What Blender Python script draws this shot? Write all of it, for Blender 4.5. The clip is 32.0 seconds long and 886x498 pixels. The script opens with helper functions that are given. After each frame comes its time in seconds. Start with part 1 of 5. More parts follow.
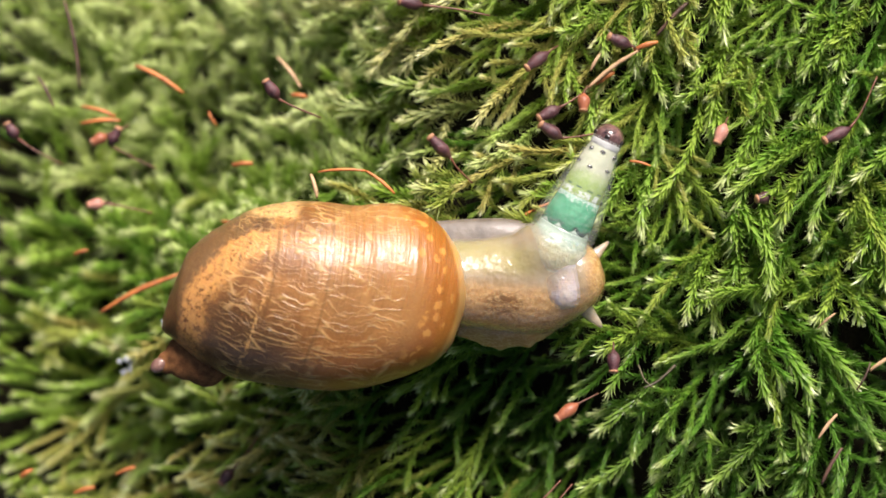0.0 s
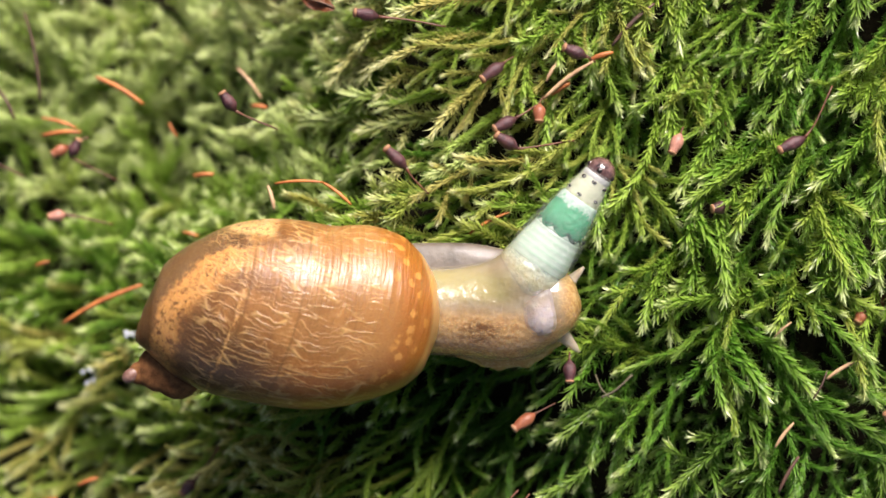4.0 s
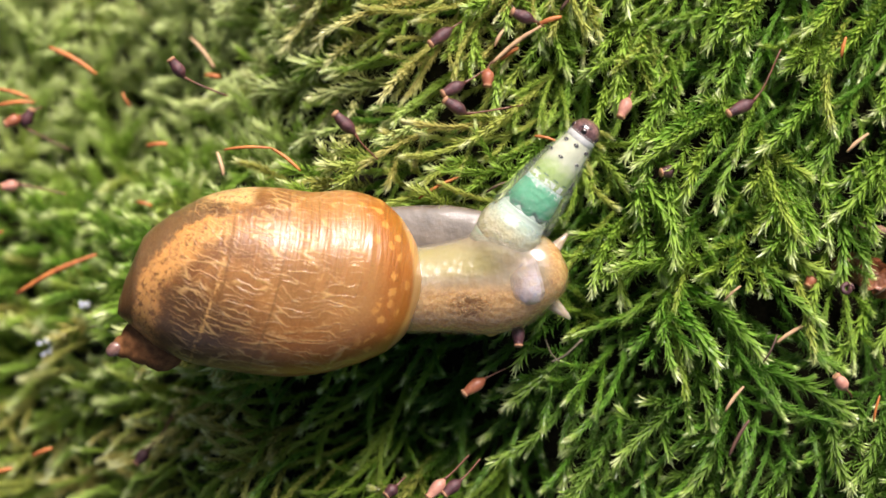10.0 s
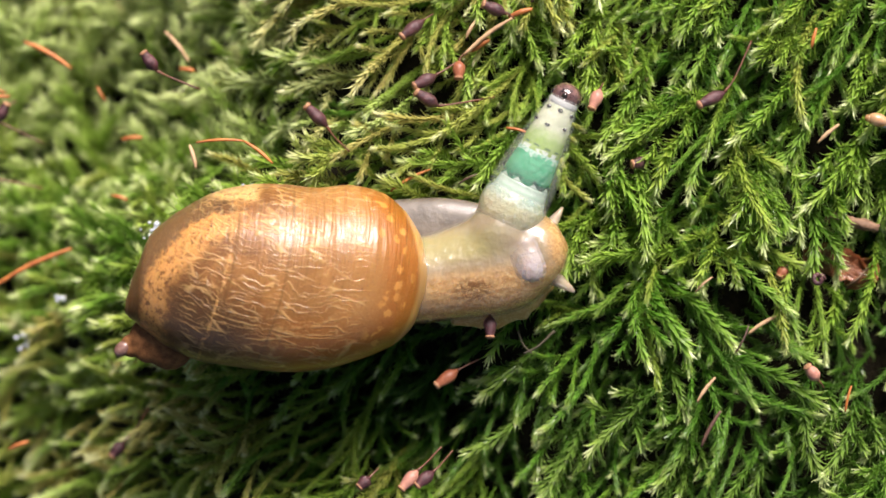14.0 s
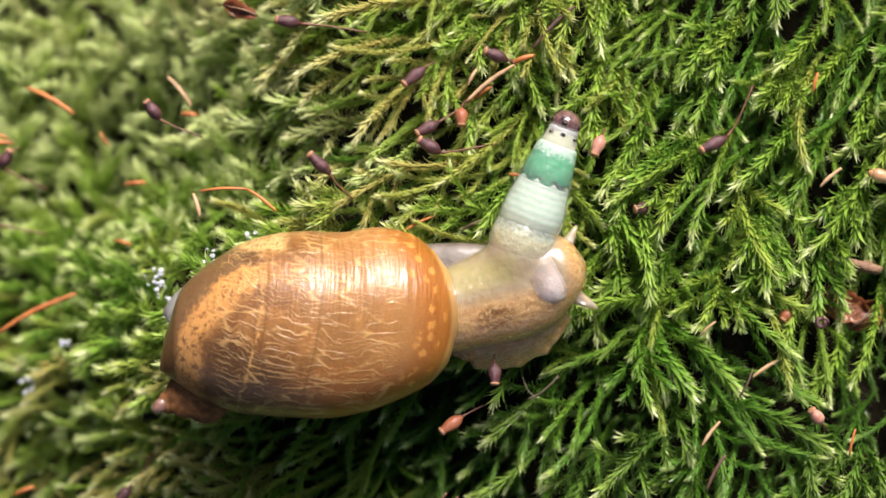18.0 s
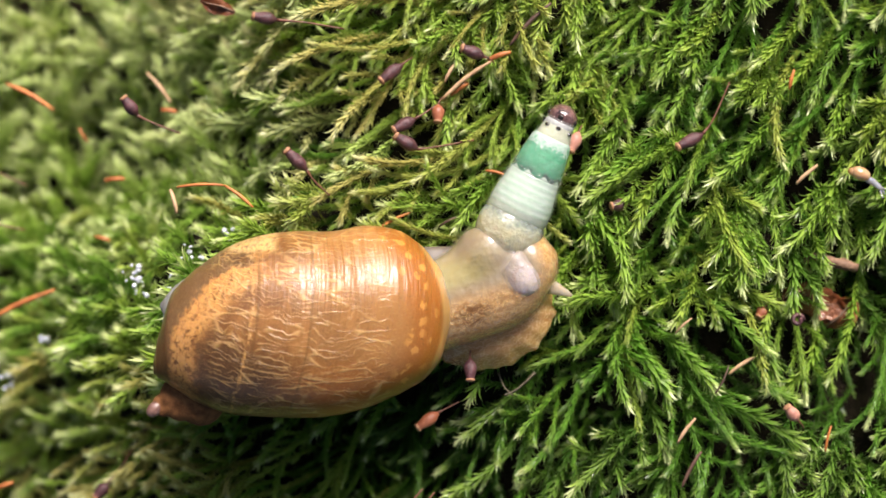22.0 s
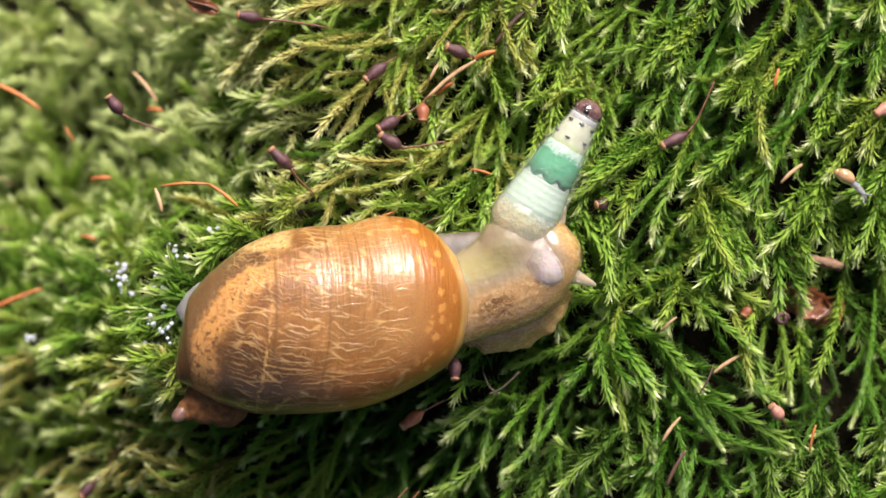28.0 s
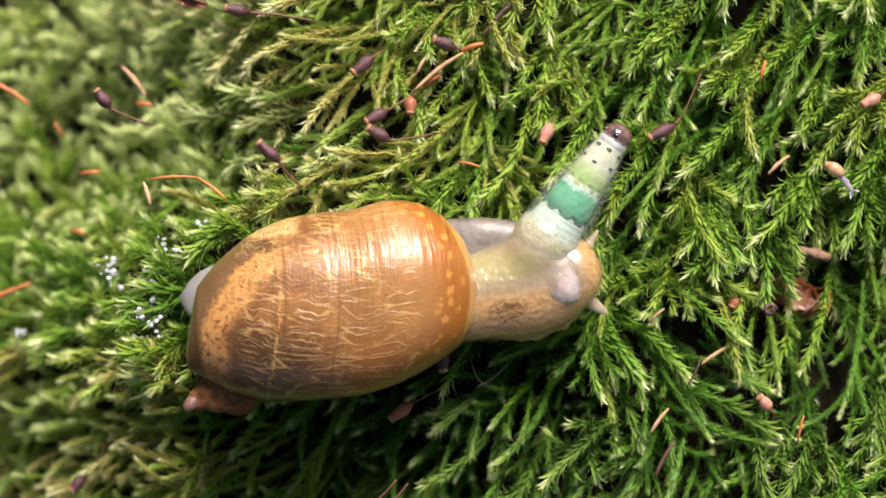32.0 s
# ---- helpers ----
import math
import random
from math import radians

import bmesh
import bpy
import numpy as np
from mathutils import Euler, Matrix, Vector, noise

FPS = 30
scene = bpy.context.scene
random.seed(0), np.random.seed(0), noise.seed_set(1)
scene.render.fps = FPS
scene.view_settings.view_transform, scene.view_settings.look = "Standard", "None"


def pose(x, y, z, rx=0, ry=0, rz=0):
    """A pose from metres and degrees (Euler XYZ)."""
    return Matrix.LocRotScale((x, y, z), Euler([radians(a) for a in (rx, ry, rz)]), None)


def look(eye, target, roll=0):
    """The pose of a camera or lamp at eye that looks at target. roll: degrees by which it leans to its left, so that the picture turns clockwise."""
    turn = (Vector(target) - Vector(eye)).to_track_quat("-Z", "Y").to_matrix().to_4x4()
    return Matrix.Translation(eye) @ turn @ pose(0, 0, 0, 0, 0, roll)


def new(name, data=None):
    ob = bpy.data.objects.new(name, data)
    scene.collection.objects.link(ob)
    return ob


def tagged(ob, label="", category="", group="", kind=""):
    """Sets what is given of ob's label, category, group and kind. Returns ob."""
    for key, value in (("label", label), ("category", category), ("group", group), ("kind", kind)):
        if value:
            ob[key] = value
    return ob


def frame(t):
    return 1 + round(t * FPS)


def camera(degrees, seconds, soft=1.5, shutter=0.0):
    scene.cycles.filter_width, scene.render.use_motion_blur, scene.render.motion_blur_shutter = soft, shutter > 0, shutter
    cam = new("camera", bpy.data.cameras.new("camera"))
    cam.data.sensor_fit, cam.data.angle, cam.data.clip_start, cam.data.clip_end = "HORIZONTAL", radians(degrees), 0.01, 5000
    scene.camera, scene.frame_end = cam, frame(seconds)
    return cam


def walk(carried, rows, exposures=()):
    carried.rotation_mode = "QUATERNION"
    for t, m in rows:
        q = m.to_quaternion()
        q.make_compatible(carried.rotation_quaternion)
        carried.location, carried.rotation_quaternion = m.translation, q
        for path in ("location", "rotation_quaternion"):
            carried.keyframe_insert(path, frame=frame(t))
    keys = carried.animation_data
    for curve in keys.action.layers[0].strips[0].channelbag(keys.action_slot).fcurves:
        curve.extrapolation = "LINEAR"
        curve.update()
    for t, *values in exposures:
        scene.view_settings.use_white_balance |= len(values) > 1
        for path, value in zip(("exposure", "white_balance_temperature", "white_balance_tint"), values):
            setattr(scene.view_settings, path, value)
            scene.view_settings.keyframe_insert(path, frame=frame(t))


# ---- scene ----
MM = 0.001          # all plans below are in millimetres

# ---- camera ----
cam = camera(25, 32.0, soft=1.5)
cam.data.dof.use_dof = True
cam.data.dof.focus_distance = 0.1078
cam.data.dof.aperture_fstop = 40.0
PATH = [
    (0, -4.885, 1.299, 110.253, 0.643), (0.5, -4.845, 1.775, 110.197, 0.791), (1, -4.661, 2.103, 110.235, 0.711), (1.5, -4.509, 2.263, 110.359, 0.629),
    (2, -4.180, 2.047, 110.368, 0.514), (2.5, -3.651, 1.798, 110.489, 0.339), (3, -3.203, 1.746, 110.503, 0.367), (3.5, -2.922, 2.076, 110.481, 0.459),
    (5.5, -1.153, 0.819, 110.576, -0.008), (6, -0.958, 0.747, 110.538, 0.087), (6.5, -0.518, 0.892, 110.521, 0.229), (7, -0.259, 0.785, 110.554, 0.204),
    (7.5, -0.436, 0.658, 110.422, 0.136), (8, -0.378, 0.251, 110.514, 0.045), (8.5, -0.166, -0.092, 110.493, -0.150), (9, 0.000, -0.000, 110.512, 0.000),
    (9.5, 0.017, -0.041, 110.490, 0.040), (10, 0.292, 0.011, 110.476, 0.117), (10.5, 0.247, -0.190, 110.559, 0.032), (11, 0.444, -0.207, 110.456, 0.026),
    (11.5, 0.799, -0.427, 110.536, 0.000), (12, 1.477, -0.589, 110.638, -0.015), (12.5, 1.551, -0.587, 110.622, -0.060), (13, 1.371, -0.595, 110.585, -0.131),
    (13.5, 1.616, -0.724, 110.664, -0.229), (14, 1.832, -0.434, 110.736, -0.064), (14.5, 2.040, -0.176, 110.752, -0.041), (16.5, 2.111, 1.373, 110.874, -0.211),
    (17, 2.033, 1.604, 110.889, -0.310), (17.5, 1.880, 2.147, 110.911, -0.283), (18, 1.637, 2.142, 110.951, -0.514), (18.5, 1.434, 2.211, 110.931, -0.485),
    (19, 1.739, 2.264, 110.965, -0.317), (19.5, 1.975, 2.214, 110.977, -0.294), (20, 2.028, 2.291, 111.032, -0.361), (20.5, 2.173, 2.151, 111.062, -0.422),
    (21, 2.749, 1.790, 111.146, -0.563), (21.5, 2.847, 1.729, 111.139, -0.540), (22, 2.937, 1.932, 111.092, -0.412), (22.5, 2.973, 2.088, 111.113, -0.347),
    (23, 3.129, 1.830, 111.163, -0.505), (23.5, 3.142, 1.846, 111.157, -0.573), (24, 3.501, 1.672, 111.223, -0.632), (24.5, 3.508, 1.685, 111.159, -0.580),
    (25, 3.590, 1.836, 111.126, -0.404), (25.5, 3.823, 1.648, 111.228, -0.435), (27.5, 3.829, 1.845, 111.226, -0.422), (28, 3.780, 1.866, 111.112, -0.401),
    (28.5, 3.826, 1.750, 111.166, -0.443), (29, 4.048, 1.636, 111.219, -0.492), (29.5, 4.021, 1.666, 111.237, -0.549), (30, 4.205, 1.478, 111.218, -0.598),
    (30.5, 4.306, 1.715, 111.267, -0.462), (31, 4.616, 1.454, 111.278, -0.559), (31.5, 4.615, 1.663, 111.296, -0.512), (32, 4.441, 1.437, 111.286, -0.606),
]
walk(cam, [(t, pose(x * MM, y * MM, z * MM, 0, 0, r)) for t, x, y, z, r in PATH])

# ---- light: soft light from a gap in the canopy ----
world = bpy.data.worlds.new("sky")
scene.world = world
world.use_nodes = True
sky = world.node_tree.nodes.new("ShaderNodeTexSky")
sky.sky_type, sky.sun_disc = "NISHITA", False
sky.sun_elevation, sky.sun_rotation = radians(42), radians(16)
sky.air_density, sky.dust_density, sky.ozone_density = 0.8, 3.2, 0.6
back = world.node_tree.nodes["Background"]
back.inputs["Strength"].default_value = 0.058
world.node_tree.links.new(sky.outputs["Color"], back.inputs["Color"])
sun = new("sun", bpy.data.lights.new("sun", "SUN"))
sun.data.energy, sun.data.angle, sun.data.color = 5.15, radians(24), (1.0, 0.905, 0.885)
sun.matrix_world = look((1.2, 4.1, 3.8), (0, 0, 0))
scene.view_settings.exposure = 0.75


# ---- materials ----
def material(name):
    m = bpy.data.materials.new(name)
    m.use_nodes = True
    nt = m.node_tree
    return m, nt, nt.nodes["Principled BSDF"]


def node(nt, kind, **sets):
    n = nt.nodes.new("ShaderNode" + kind)
    for key, value in sets.items():
        n.inputs[key].default_value = value
    return n


def ramp(nt, fac, stops):
    n = nt.nodes.new("ShaderNodeValToRGB")
    e = n.color_ramp.elements
    while len(e) < len(stops):
        e.new(0.5)
    for slot, (at, col) in zip(e, stops):
        slot.position, slot.color = at, (*col, 1)
    nt.links.new(fac, n.inputs["Fac"])
    return n.outputs["Color"]


def mix(nt, fac, a, b, blend="MIX"):
    n = nt.nodes.new("ShaderNodeMix")
    n.data_type, n.blend_type = "RGBA", blend
    for slot, value in ((0, fac), (6, a), (7, b)):
        if isinstance(value, (tuple, float, int)):
            n.inputs[slot].default_value = (*value, 1) if isinstance(value, tuple) else value
        else:
            nt.links.new(value, n.inputs[slot])
    return n.outputs[2]


def math_node(nt, op, a, b=0.0, c=0.0):
    n = nt.nodes.new("ShaderNodeMath")
    n.operation = op
    for slot, value in enumerate((a, b, c)):
        if isinstance(value, (float, int)):
            n.inputs[slot].default_value = value
        else:
            nt.links.new(value, n.inputs[slot])
    return n.outputs[0]


def coords(nt, scale=(1, 1, 1), turn=(0, 0, 0)):
    c = nt.nodes.new("ShaderNodeTexCoord")
    m = node(nt, "Mapping", Scale=[s * 1000 for s in scale], Rotation=[radians(a) for a in turn])
    nt.links.new(c.outputs["Object"], m.inputs["Vector"])
    return m.outputs["Vector"]


def noise_tex(nt, vec, scale, detail=4.0, rough=0.55, warp=0.0):
    n = node(nt, "TexNoise", Scale=scale, Detail=detail, Roughness=rough, Distortion=warp)
    nt.links.new(vec, n.inputs["Vector"])
    return n.outputs["Fac"]


def bump(nt, bsdf, height, strength, distance):
    n = node(nt, "Bump", Strength=strength, Distance=distance * MM)
    nt.links.new(height, n.inputs["Height"])
    nt.links.new(n.outputs["Normal"], bsdf.inputs["Normal"])
    return n


def fade(nt, value, a, b):
    """0 at a, 1 at b, smooth between."""
    n = nt.nodes.new("ShaderNodeMapRange")
    n.interpolation_type = "SMOOTHSTEP"
    nt.links.new(value, n.inputs["Value"])
    n.inputs["From Min"].default_value, n.inputs["From Max"].default_value = (a, b) if a < b else (b, a)
    n.inputs["To Min"].default_value, n.inputs["To Max"].default_value = (0, 1) if a < b else (1, 0)
    return n.outputs["Result"]


def plain(name, dark, light, scale=4.0, rough=0.5, relief=0.05, sheen=0.0):
    """A two-tone surface with grain at two scales."""
    m, nt, b = material(name)
    v = coords(nt)
    big, small = noise_tex(nt, v, scale), noise_tex(nt, v, scale * 7, 3.0)
    f = math_node(nt, "ADD", math_node(nt, "MULTIPLY", big, 0.7), math_node(nt, "MULTIPLY", small, 0.3))
    nt.links.new(ramp(nt, f, [(0.35, dark), (0.62, light)]), b.inputs["Base Color"])
    b.inputs["Roughness"].default_value = rough
    b.inputs["Coat Weight"].default_value = sheen
    bump(nt, b, small, 0.6, relief)
    return m


def moss_material():
    m, nt, b = material("moss_leaf")
    a = nt.nodes.new("ShaderNodeAttribute")
    a.attribute_name = "tone"
    sep = nt.nodes.new("ShaderNodeSeparateColor")
    nt.links.new(a.outputs["Color"], sep.inputs["Color"])
    isl = nt.nodes.new("ShaderNodeNewGeometry").outputs["Random Per Island"]
    f = math_node(nt, "ADD", math_node(nt, "MULTIPLY", sep.outputs["Green"], 0.85), math_node(nt, "MULTIPLY", isl, 0.15))
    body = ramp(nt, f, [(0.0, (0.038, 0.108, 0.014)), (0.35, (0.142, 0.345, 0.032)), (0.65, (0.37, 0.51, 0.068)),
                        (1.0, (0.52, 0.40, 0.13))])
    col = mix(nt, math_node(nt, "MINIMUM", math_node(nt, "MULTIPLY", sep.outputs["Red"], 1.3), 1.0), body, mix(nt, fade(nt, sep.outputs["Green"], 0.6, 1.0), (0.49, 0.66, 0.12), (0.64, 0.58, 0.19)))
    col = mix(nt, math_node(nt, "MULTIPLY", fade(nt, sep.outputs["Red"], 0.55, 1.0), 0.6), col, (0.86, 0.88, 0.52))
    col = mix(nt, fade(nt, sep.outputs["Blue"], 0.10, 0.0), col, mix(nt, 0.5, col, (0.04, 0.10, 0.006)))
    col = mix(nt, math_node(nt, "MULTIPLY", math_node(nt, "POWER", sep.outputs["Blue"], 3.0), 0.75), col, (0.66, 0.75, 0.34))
    nt.links.new(col, b.inputs["Base Color"])
    b.inputs["Roughness"].default_value = 0.30
    b.inputs["Specular IOR Level"].default_value = 0.62
    tr = nt.nodes.new("ShaderNodeBsdfTranslucent")
    nt.links.new(col, tr.inputs["Color"])
    mx = nt.nodes.new("ShaderNodeMixShader")
    mx.inputs[0].default_value = 0.48
    nt.links.new(b.outputs[0], mx.inputs[1])
    nt.links.new(tr.outputs[0], mx.inputs[2])
    nt.links.new(mx.outputs[0], nt.nodes["Material Output"].inputs["Surface"])
    return m


MOSS = moss_material()
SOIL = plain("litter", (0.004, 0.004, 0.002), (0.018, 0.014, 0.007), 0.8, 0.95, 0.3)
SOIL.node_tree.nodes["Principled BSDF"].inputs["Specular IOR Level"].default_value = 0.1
PURPLE = plain("capsule_purple", (0.030, 0.011, 0.014), (0.115, 0.045, 0.046), 2.4, 0.38, 0.08)
PINK = plain("capsule_pink", (0.30, 0.13, 0.09), (0.50, 0.24, 0.17), 2.0, 0.45, 0.03)
RUST = plain("capsule_rust", (0.20, 0.055, 0.025), (0.36, 0.13, 0.06), 2.0, 0.45, 0.03)
MOUTH = plain("capsule_mouth", (0.22, 0.10, 0.05), (0.42, 0.22, 0.11), 6.0, 0.6, 0.03)
SETA = plain("seta", (0.06, 0.02, 0.012), (0.17, 0.06, 0.03), 3.0, 0.45, 0.02)
ORANGE = plain("dead_needle", (0.25, 0.07, 0.018), (0.52, 0.18, 0.042), 1.1, 0.5, 0.04)
TAN = plain("dry_stem", (0.30, 0.17, 0.08), (0.55, 0.36, 0.20), 1.5, 0.6, 0.05)
BROWN = plain("brown_stem", (0.035, 0.018, 0.012), (0.11, 0.055, 0.035), 1.5, 0.55, 0.05)


# ---- mesh helpers ----
def mesh_object(name, bm, mat, smooth=True):
    me = bpy.data.meshes.new(name)
    for f in bm.faces:
        f.smooth = smooth
    bm.to_mesh(me)
    bm.free()
    me.materials.append(mat)
    return new(name, me)


def part(name, bm, mat, parent, label="", smooth=True):
    ob = mesh_object(name, bm, mat, smooth)
    ob.parent = parent
    return tagged(ob, label)


def loft(bm, rings, close=True):
    """Skin rings of points (millimetres) into a tube, with fans on both ends."""
    rows = [[bm.verts.new(Vector(p) * MM) for p in ring] for ring in rings]
    n = len(rows[0])
    for a, b in zip(rows, rows[1:]):
        for i in range(n):
            bm.faces.new((a[i], a[(i + 1) % n], b[(i + 1) % n], b[i]))
    if close:
        for ring, flip in ((rows[0], True), (rows[-1], False)):
            c = bm.verts.new(sum((v.co for v in ring), Vector()) / n)
            for i in range(n):
                tri = (ring[i], ring[(i + 1) % n], c)
                bm.faces.new(tri[::-1] if flip else tri)
    bmesh.ops.recalc_face_normals(bm, faces=bm.faces)
    return bm


def tube(path, radii, sides=8, rough=0.0, seed=0):
    """A round stem along a path of points in millimetres."""
    rng = random.Random(seed)
    pts = [Vector(p) for p in path]
    rings = []
    for i, p in enumerate(pts):
        d = (pts[min(i + 1, len(pts) - 1)] - pts[max(i - 1, 0)]).normalized()
        side = d.cross(Vector((0, 0, 1)))
        side = side.normalized() if side.length > 1e-4 else Vector((1, 0, 0))
        up = side.cross(d)
        r = radii[i]
        rings.append([p + (side * math.cos(a) + up * math.sin(a)) * r * (1 + rough * rng.uniform(-1, 1))
                      for a in (2 * math.pi * k / sides for k in range(sides))])
    return loft(bmesh.new(), rings)


def curve_points(points, n):
    """A smooth line of n points through the given ones."""
    pts = [Vector(p) for p in points]
    pts = [2 * pts[0] - pts[1]] + pts + [2 * pts[-1] - pts[-2]]
    out = []
    for k in range(n):
        s = k / (n - 1) * (len(pts) - 3)
        i = min(int(s), len(pts) - 4)
        f = s - i
        a, b, c, d = pts[i:i + 4]
        out.append(0.5 * (2 * b + (c - a) * f + (2 * a - 5 * b + 4 * c - d) * f * f + (3 * b - a - 3 * c + d) * f ** 3))
    return out


# ---- ground ----
def canopy(x, y):
    """Height of the moss tips over the plan, in millimetres."""
    edge = -11 + 8.5 * min(1.0, max(0.0, (y - 1.0) / 5.0)) + 2.0 * min(1.0, max(0.0, (-5 - y) / 4.0))
    z = -1.5 * max(0.0, edge - x)
    z -= 2.6 * math.exp(-((x + 2) / 7.5) ** 2 - ((y + 8.5) / 3.6) ** 2)
    z -= 3.2 * math.exp(-((x - 1.5) / 6) ** 2 - ((y + 12) / 3.6) ** 2)
    z -= 0.34 * max(0.0, -5 - y) * math.exp(-((x + 1) / (11 if x < -1 else 15)) ** 4)
    z -= 3.2 * math.exp(-((x - 27) / 3.2) ** 2 - ((y - 0.5) / 4.5) ** 2)
    z += 0.9 * (noise.noise((x * 0.13, y * 0.13, 3.0))) + 0.5 * noise.noise((x * 0.4, y * 0.4, 7.0))
    return max(z, -24)


def build_ground():
    steps = [0]
    while steps[-1] < 36:
        steps.append(steps[-1] + 1.2)
    while steps[-1] < 2.0e4:
        steps.append(steps[-1] * 1.35)
    xs = [-s for s in steps[:0:-1]] + steps
    bm = bmesh.new()
    grid = []
    for y in xs:
        row = []
        for x in xs:
            near = max(0.0, 1 - max(0, math.hypot(x, y) - 40) / 60)
            z = (canopy(x, y) if near > 0 else 0) * near - 4.4 - (1 - near) * 0.5
            row.append(bm.verts.new((x * MM, y * MM, z * MM)))
        grid.append(row)
    for a, b in zip(grid, grid[1:]):
        for i in range(len(a) - 1):
            bm.faces.new((a[i], a[i + 1], b[i + 1], b[i]))
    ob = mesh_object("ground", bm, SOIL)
    tagged(ob, "near-black forest litter under the moss", "ground", kind="structure")


# directions in which the shoots point, by place: x, y, degrees, hue 0..1 (lit and shaded banks painted in), spread
FLOW = [
    (17.69, 11.28, -128, 0.42, 16), (22.38, 11.91, -120, 0.42, 18), (12.38, 11.91, -115, 0.45, 30),
    (21.75, 6.59, -125, 0.30, 18), (14.56, 5.97, -140, 0.36, 30), (10.50, 3.47, -60, 0.48, 50),
    (16.12, 0.66, -85, 0.46, 50), (20.19, 0.34, -60, 0.46, 45), (11.44, -1.22, -150, 0.44, 40),
    (9.88, -3.72, -155, 0.40, 30), (14.56, -4.97, -75, 0.38, 45), (19.25, -8.09, -45, 0.18, 50),
    (13.00, -9.97, -125, 0.18, 35), (8.31, -9.97, -115, 0.16, 22), (3.62, -8.72, -128, 0.08, 18),
    (-1.06, -11.22, -125, 0.34, 22), (-5.75, -8.09, -140, 0.55, 25), (-11.38, -12.16, -165, 0.85, 25),
    (-18.25, -8.09, -160, 0.76, 28), (-22.00, -12.78, -155, 0.78, 30), (-22.62, -4.97, -170, 0.70, 50),
    (-21.38, 0.66, 150, 0.26, 70), (-22.00, 7.53, 120, 0.48, 80), (-16.69, 10.66, 110, 0.46, 80), (-22.62, 12.53, 120, 0.56, 80), (-11.06, 8.16, 130, 0.50, 70),
    (-13.56, 6.28, 140, 0.40, 80), (-7.31, 4.72, -170, 0.58, 50), (-4.50, 11.28, -160, 0.84, 25),
    (-9.50, 11.91, -165, 0.65, 40), (-0.75, 9.09, -150, 0.76, 25), (0.50, 5.34, -165, 0.72, 28),
    (4.56, 10.03, -105, 0.72, 30), (6.12, 8.16, -115, 0.60, 25), (8.00, 10.03, -100, 0.55, 30),
    (-5.75, 0.34, 170, 0.50, 40), (3.62, -0.28, 180, 0.45, 40), (24.25, -3.72, -80, 0.33, 45),
    (24.25, -11.84, -130, 0.10, 40), (19.25, -12.47, -120, 0.10, 40),
]


def flow(x, y):
    w = [1 / (0.3 + (x - f[0]) ** 2 + (y - f[1]) ** 2) ** 2 for f in FLOW]
    t = sum(w)
    c = sum(k * math.cos(radians(f[2])) for k, f in zip(w, FLOW))
    s = sum(k * math.sin(radians(f[2])) for k, f in zip(w, FLOW))
    return math.degrees(math.atan2(s, c)), sum(k * f[3] for k, f in zip(w, FLOW)) / t, sum(k * f[4] for k, f in zip(w, FLOW)) / t


# small hollows between the shoots: x, y, radius
HOLLOWS = [
    (21.75, -4.97, 1.0), (19.88, -5.75, 0.8), (22.38, -8.88, 1.0), (17.69, -7.78, 0.8), (24.25, -6.22, 1.2), (15.50, -7.78, 0.7), (25.19, -9.97, 1.2), (10.81, -7.78, 0.8), (17.06, -11.22, 0.9), (23.31, -12.16, 1.0),
    (15.97, 11.91, 1.1), (17.38, 11.44, 0.9), (13.47, 11.75, 0.9), (5.97, 9.88, 0.8), (-2.94, 8.94, 0.8), (13.78, 1.28, 0.9),
    (16.44, 0.81, 0.7), (23.78, -1.84, 1.6), (23.31, 4.72, 1.0), (6.75, -5.91, 0.8), (10.19, -5.75, 0.8), (-2.62, -6.22, 1.4),
    (-7.00, -7.78, 1.6), (0.19, -5.28, 1.2), (3.31, -5.28, 0.8), (12.38, -11.22, 0.8), (8.94, -6.22, 0.7), (19.09, -3.72, 0.7),
    (-4.50, -10.91, 0.7), (20.81, -9.97, 0.8), (14.88, 8.78, 0.7), (2.69, 12.38, 0.6), (-9.50, -4.97, 1.2), (13.94, -11.84, 0.7),
    (25.50, -1.22, 2.0), (24.72, 6.12, 1.3), (23.62, -0.28, 0.9), (24.25, -2.00, 1.3), (25.81, 0.66, 1.2), (9.25, 13.16, 0.7), (19.88, 5.97, 0.7), (1.44, -6.22, 1.2),
    (17.38, -1.84, 0.6), (11.44, 0.66, 0.6), (4.88, -6.84, 0.7), (7.38, -8.72, 0.6), (22.38, 9.41, 0.7), (-6.06, 9.09, 0.6), (-11.06, 5.66, 0.6),
]


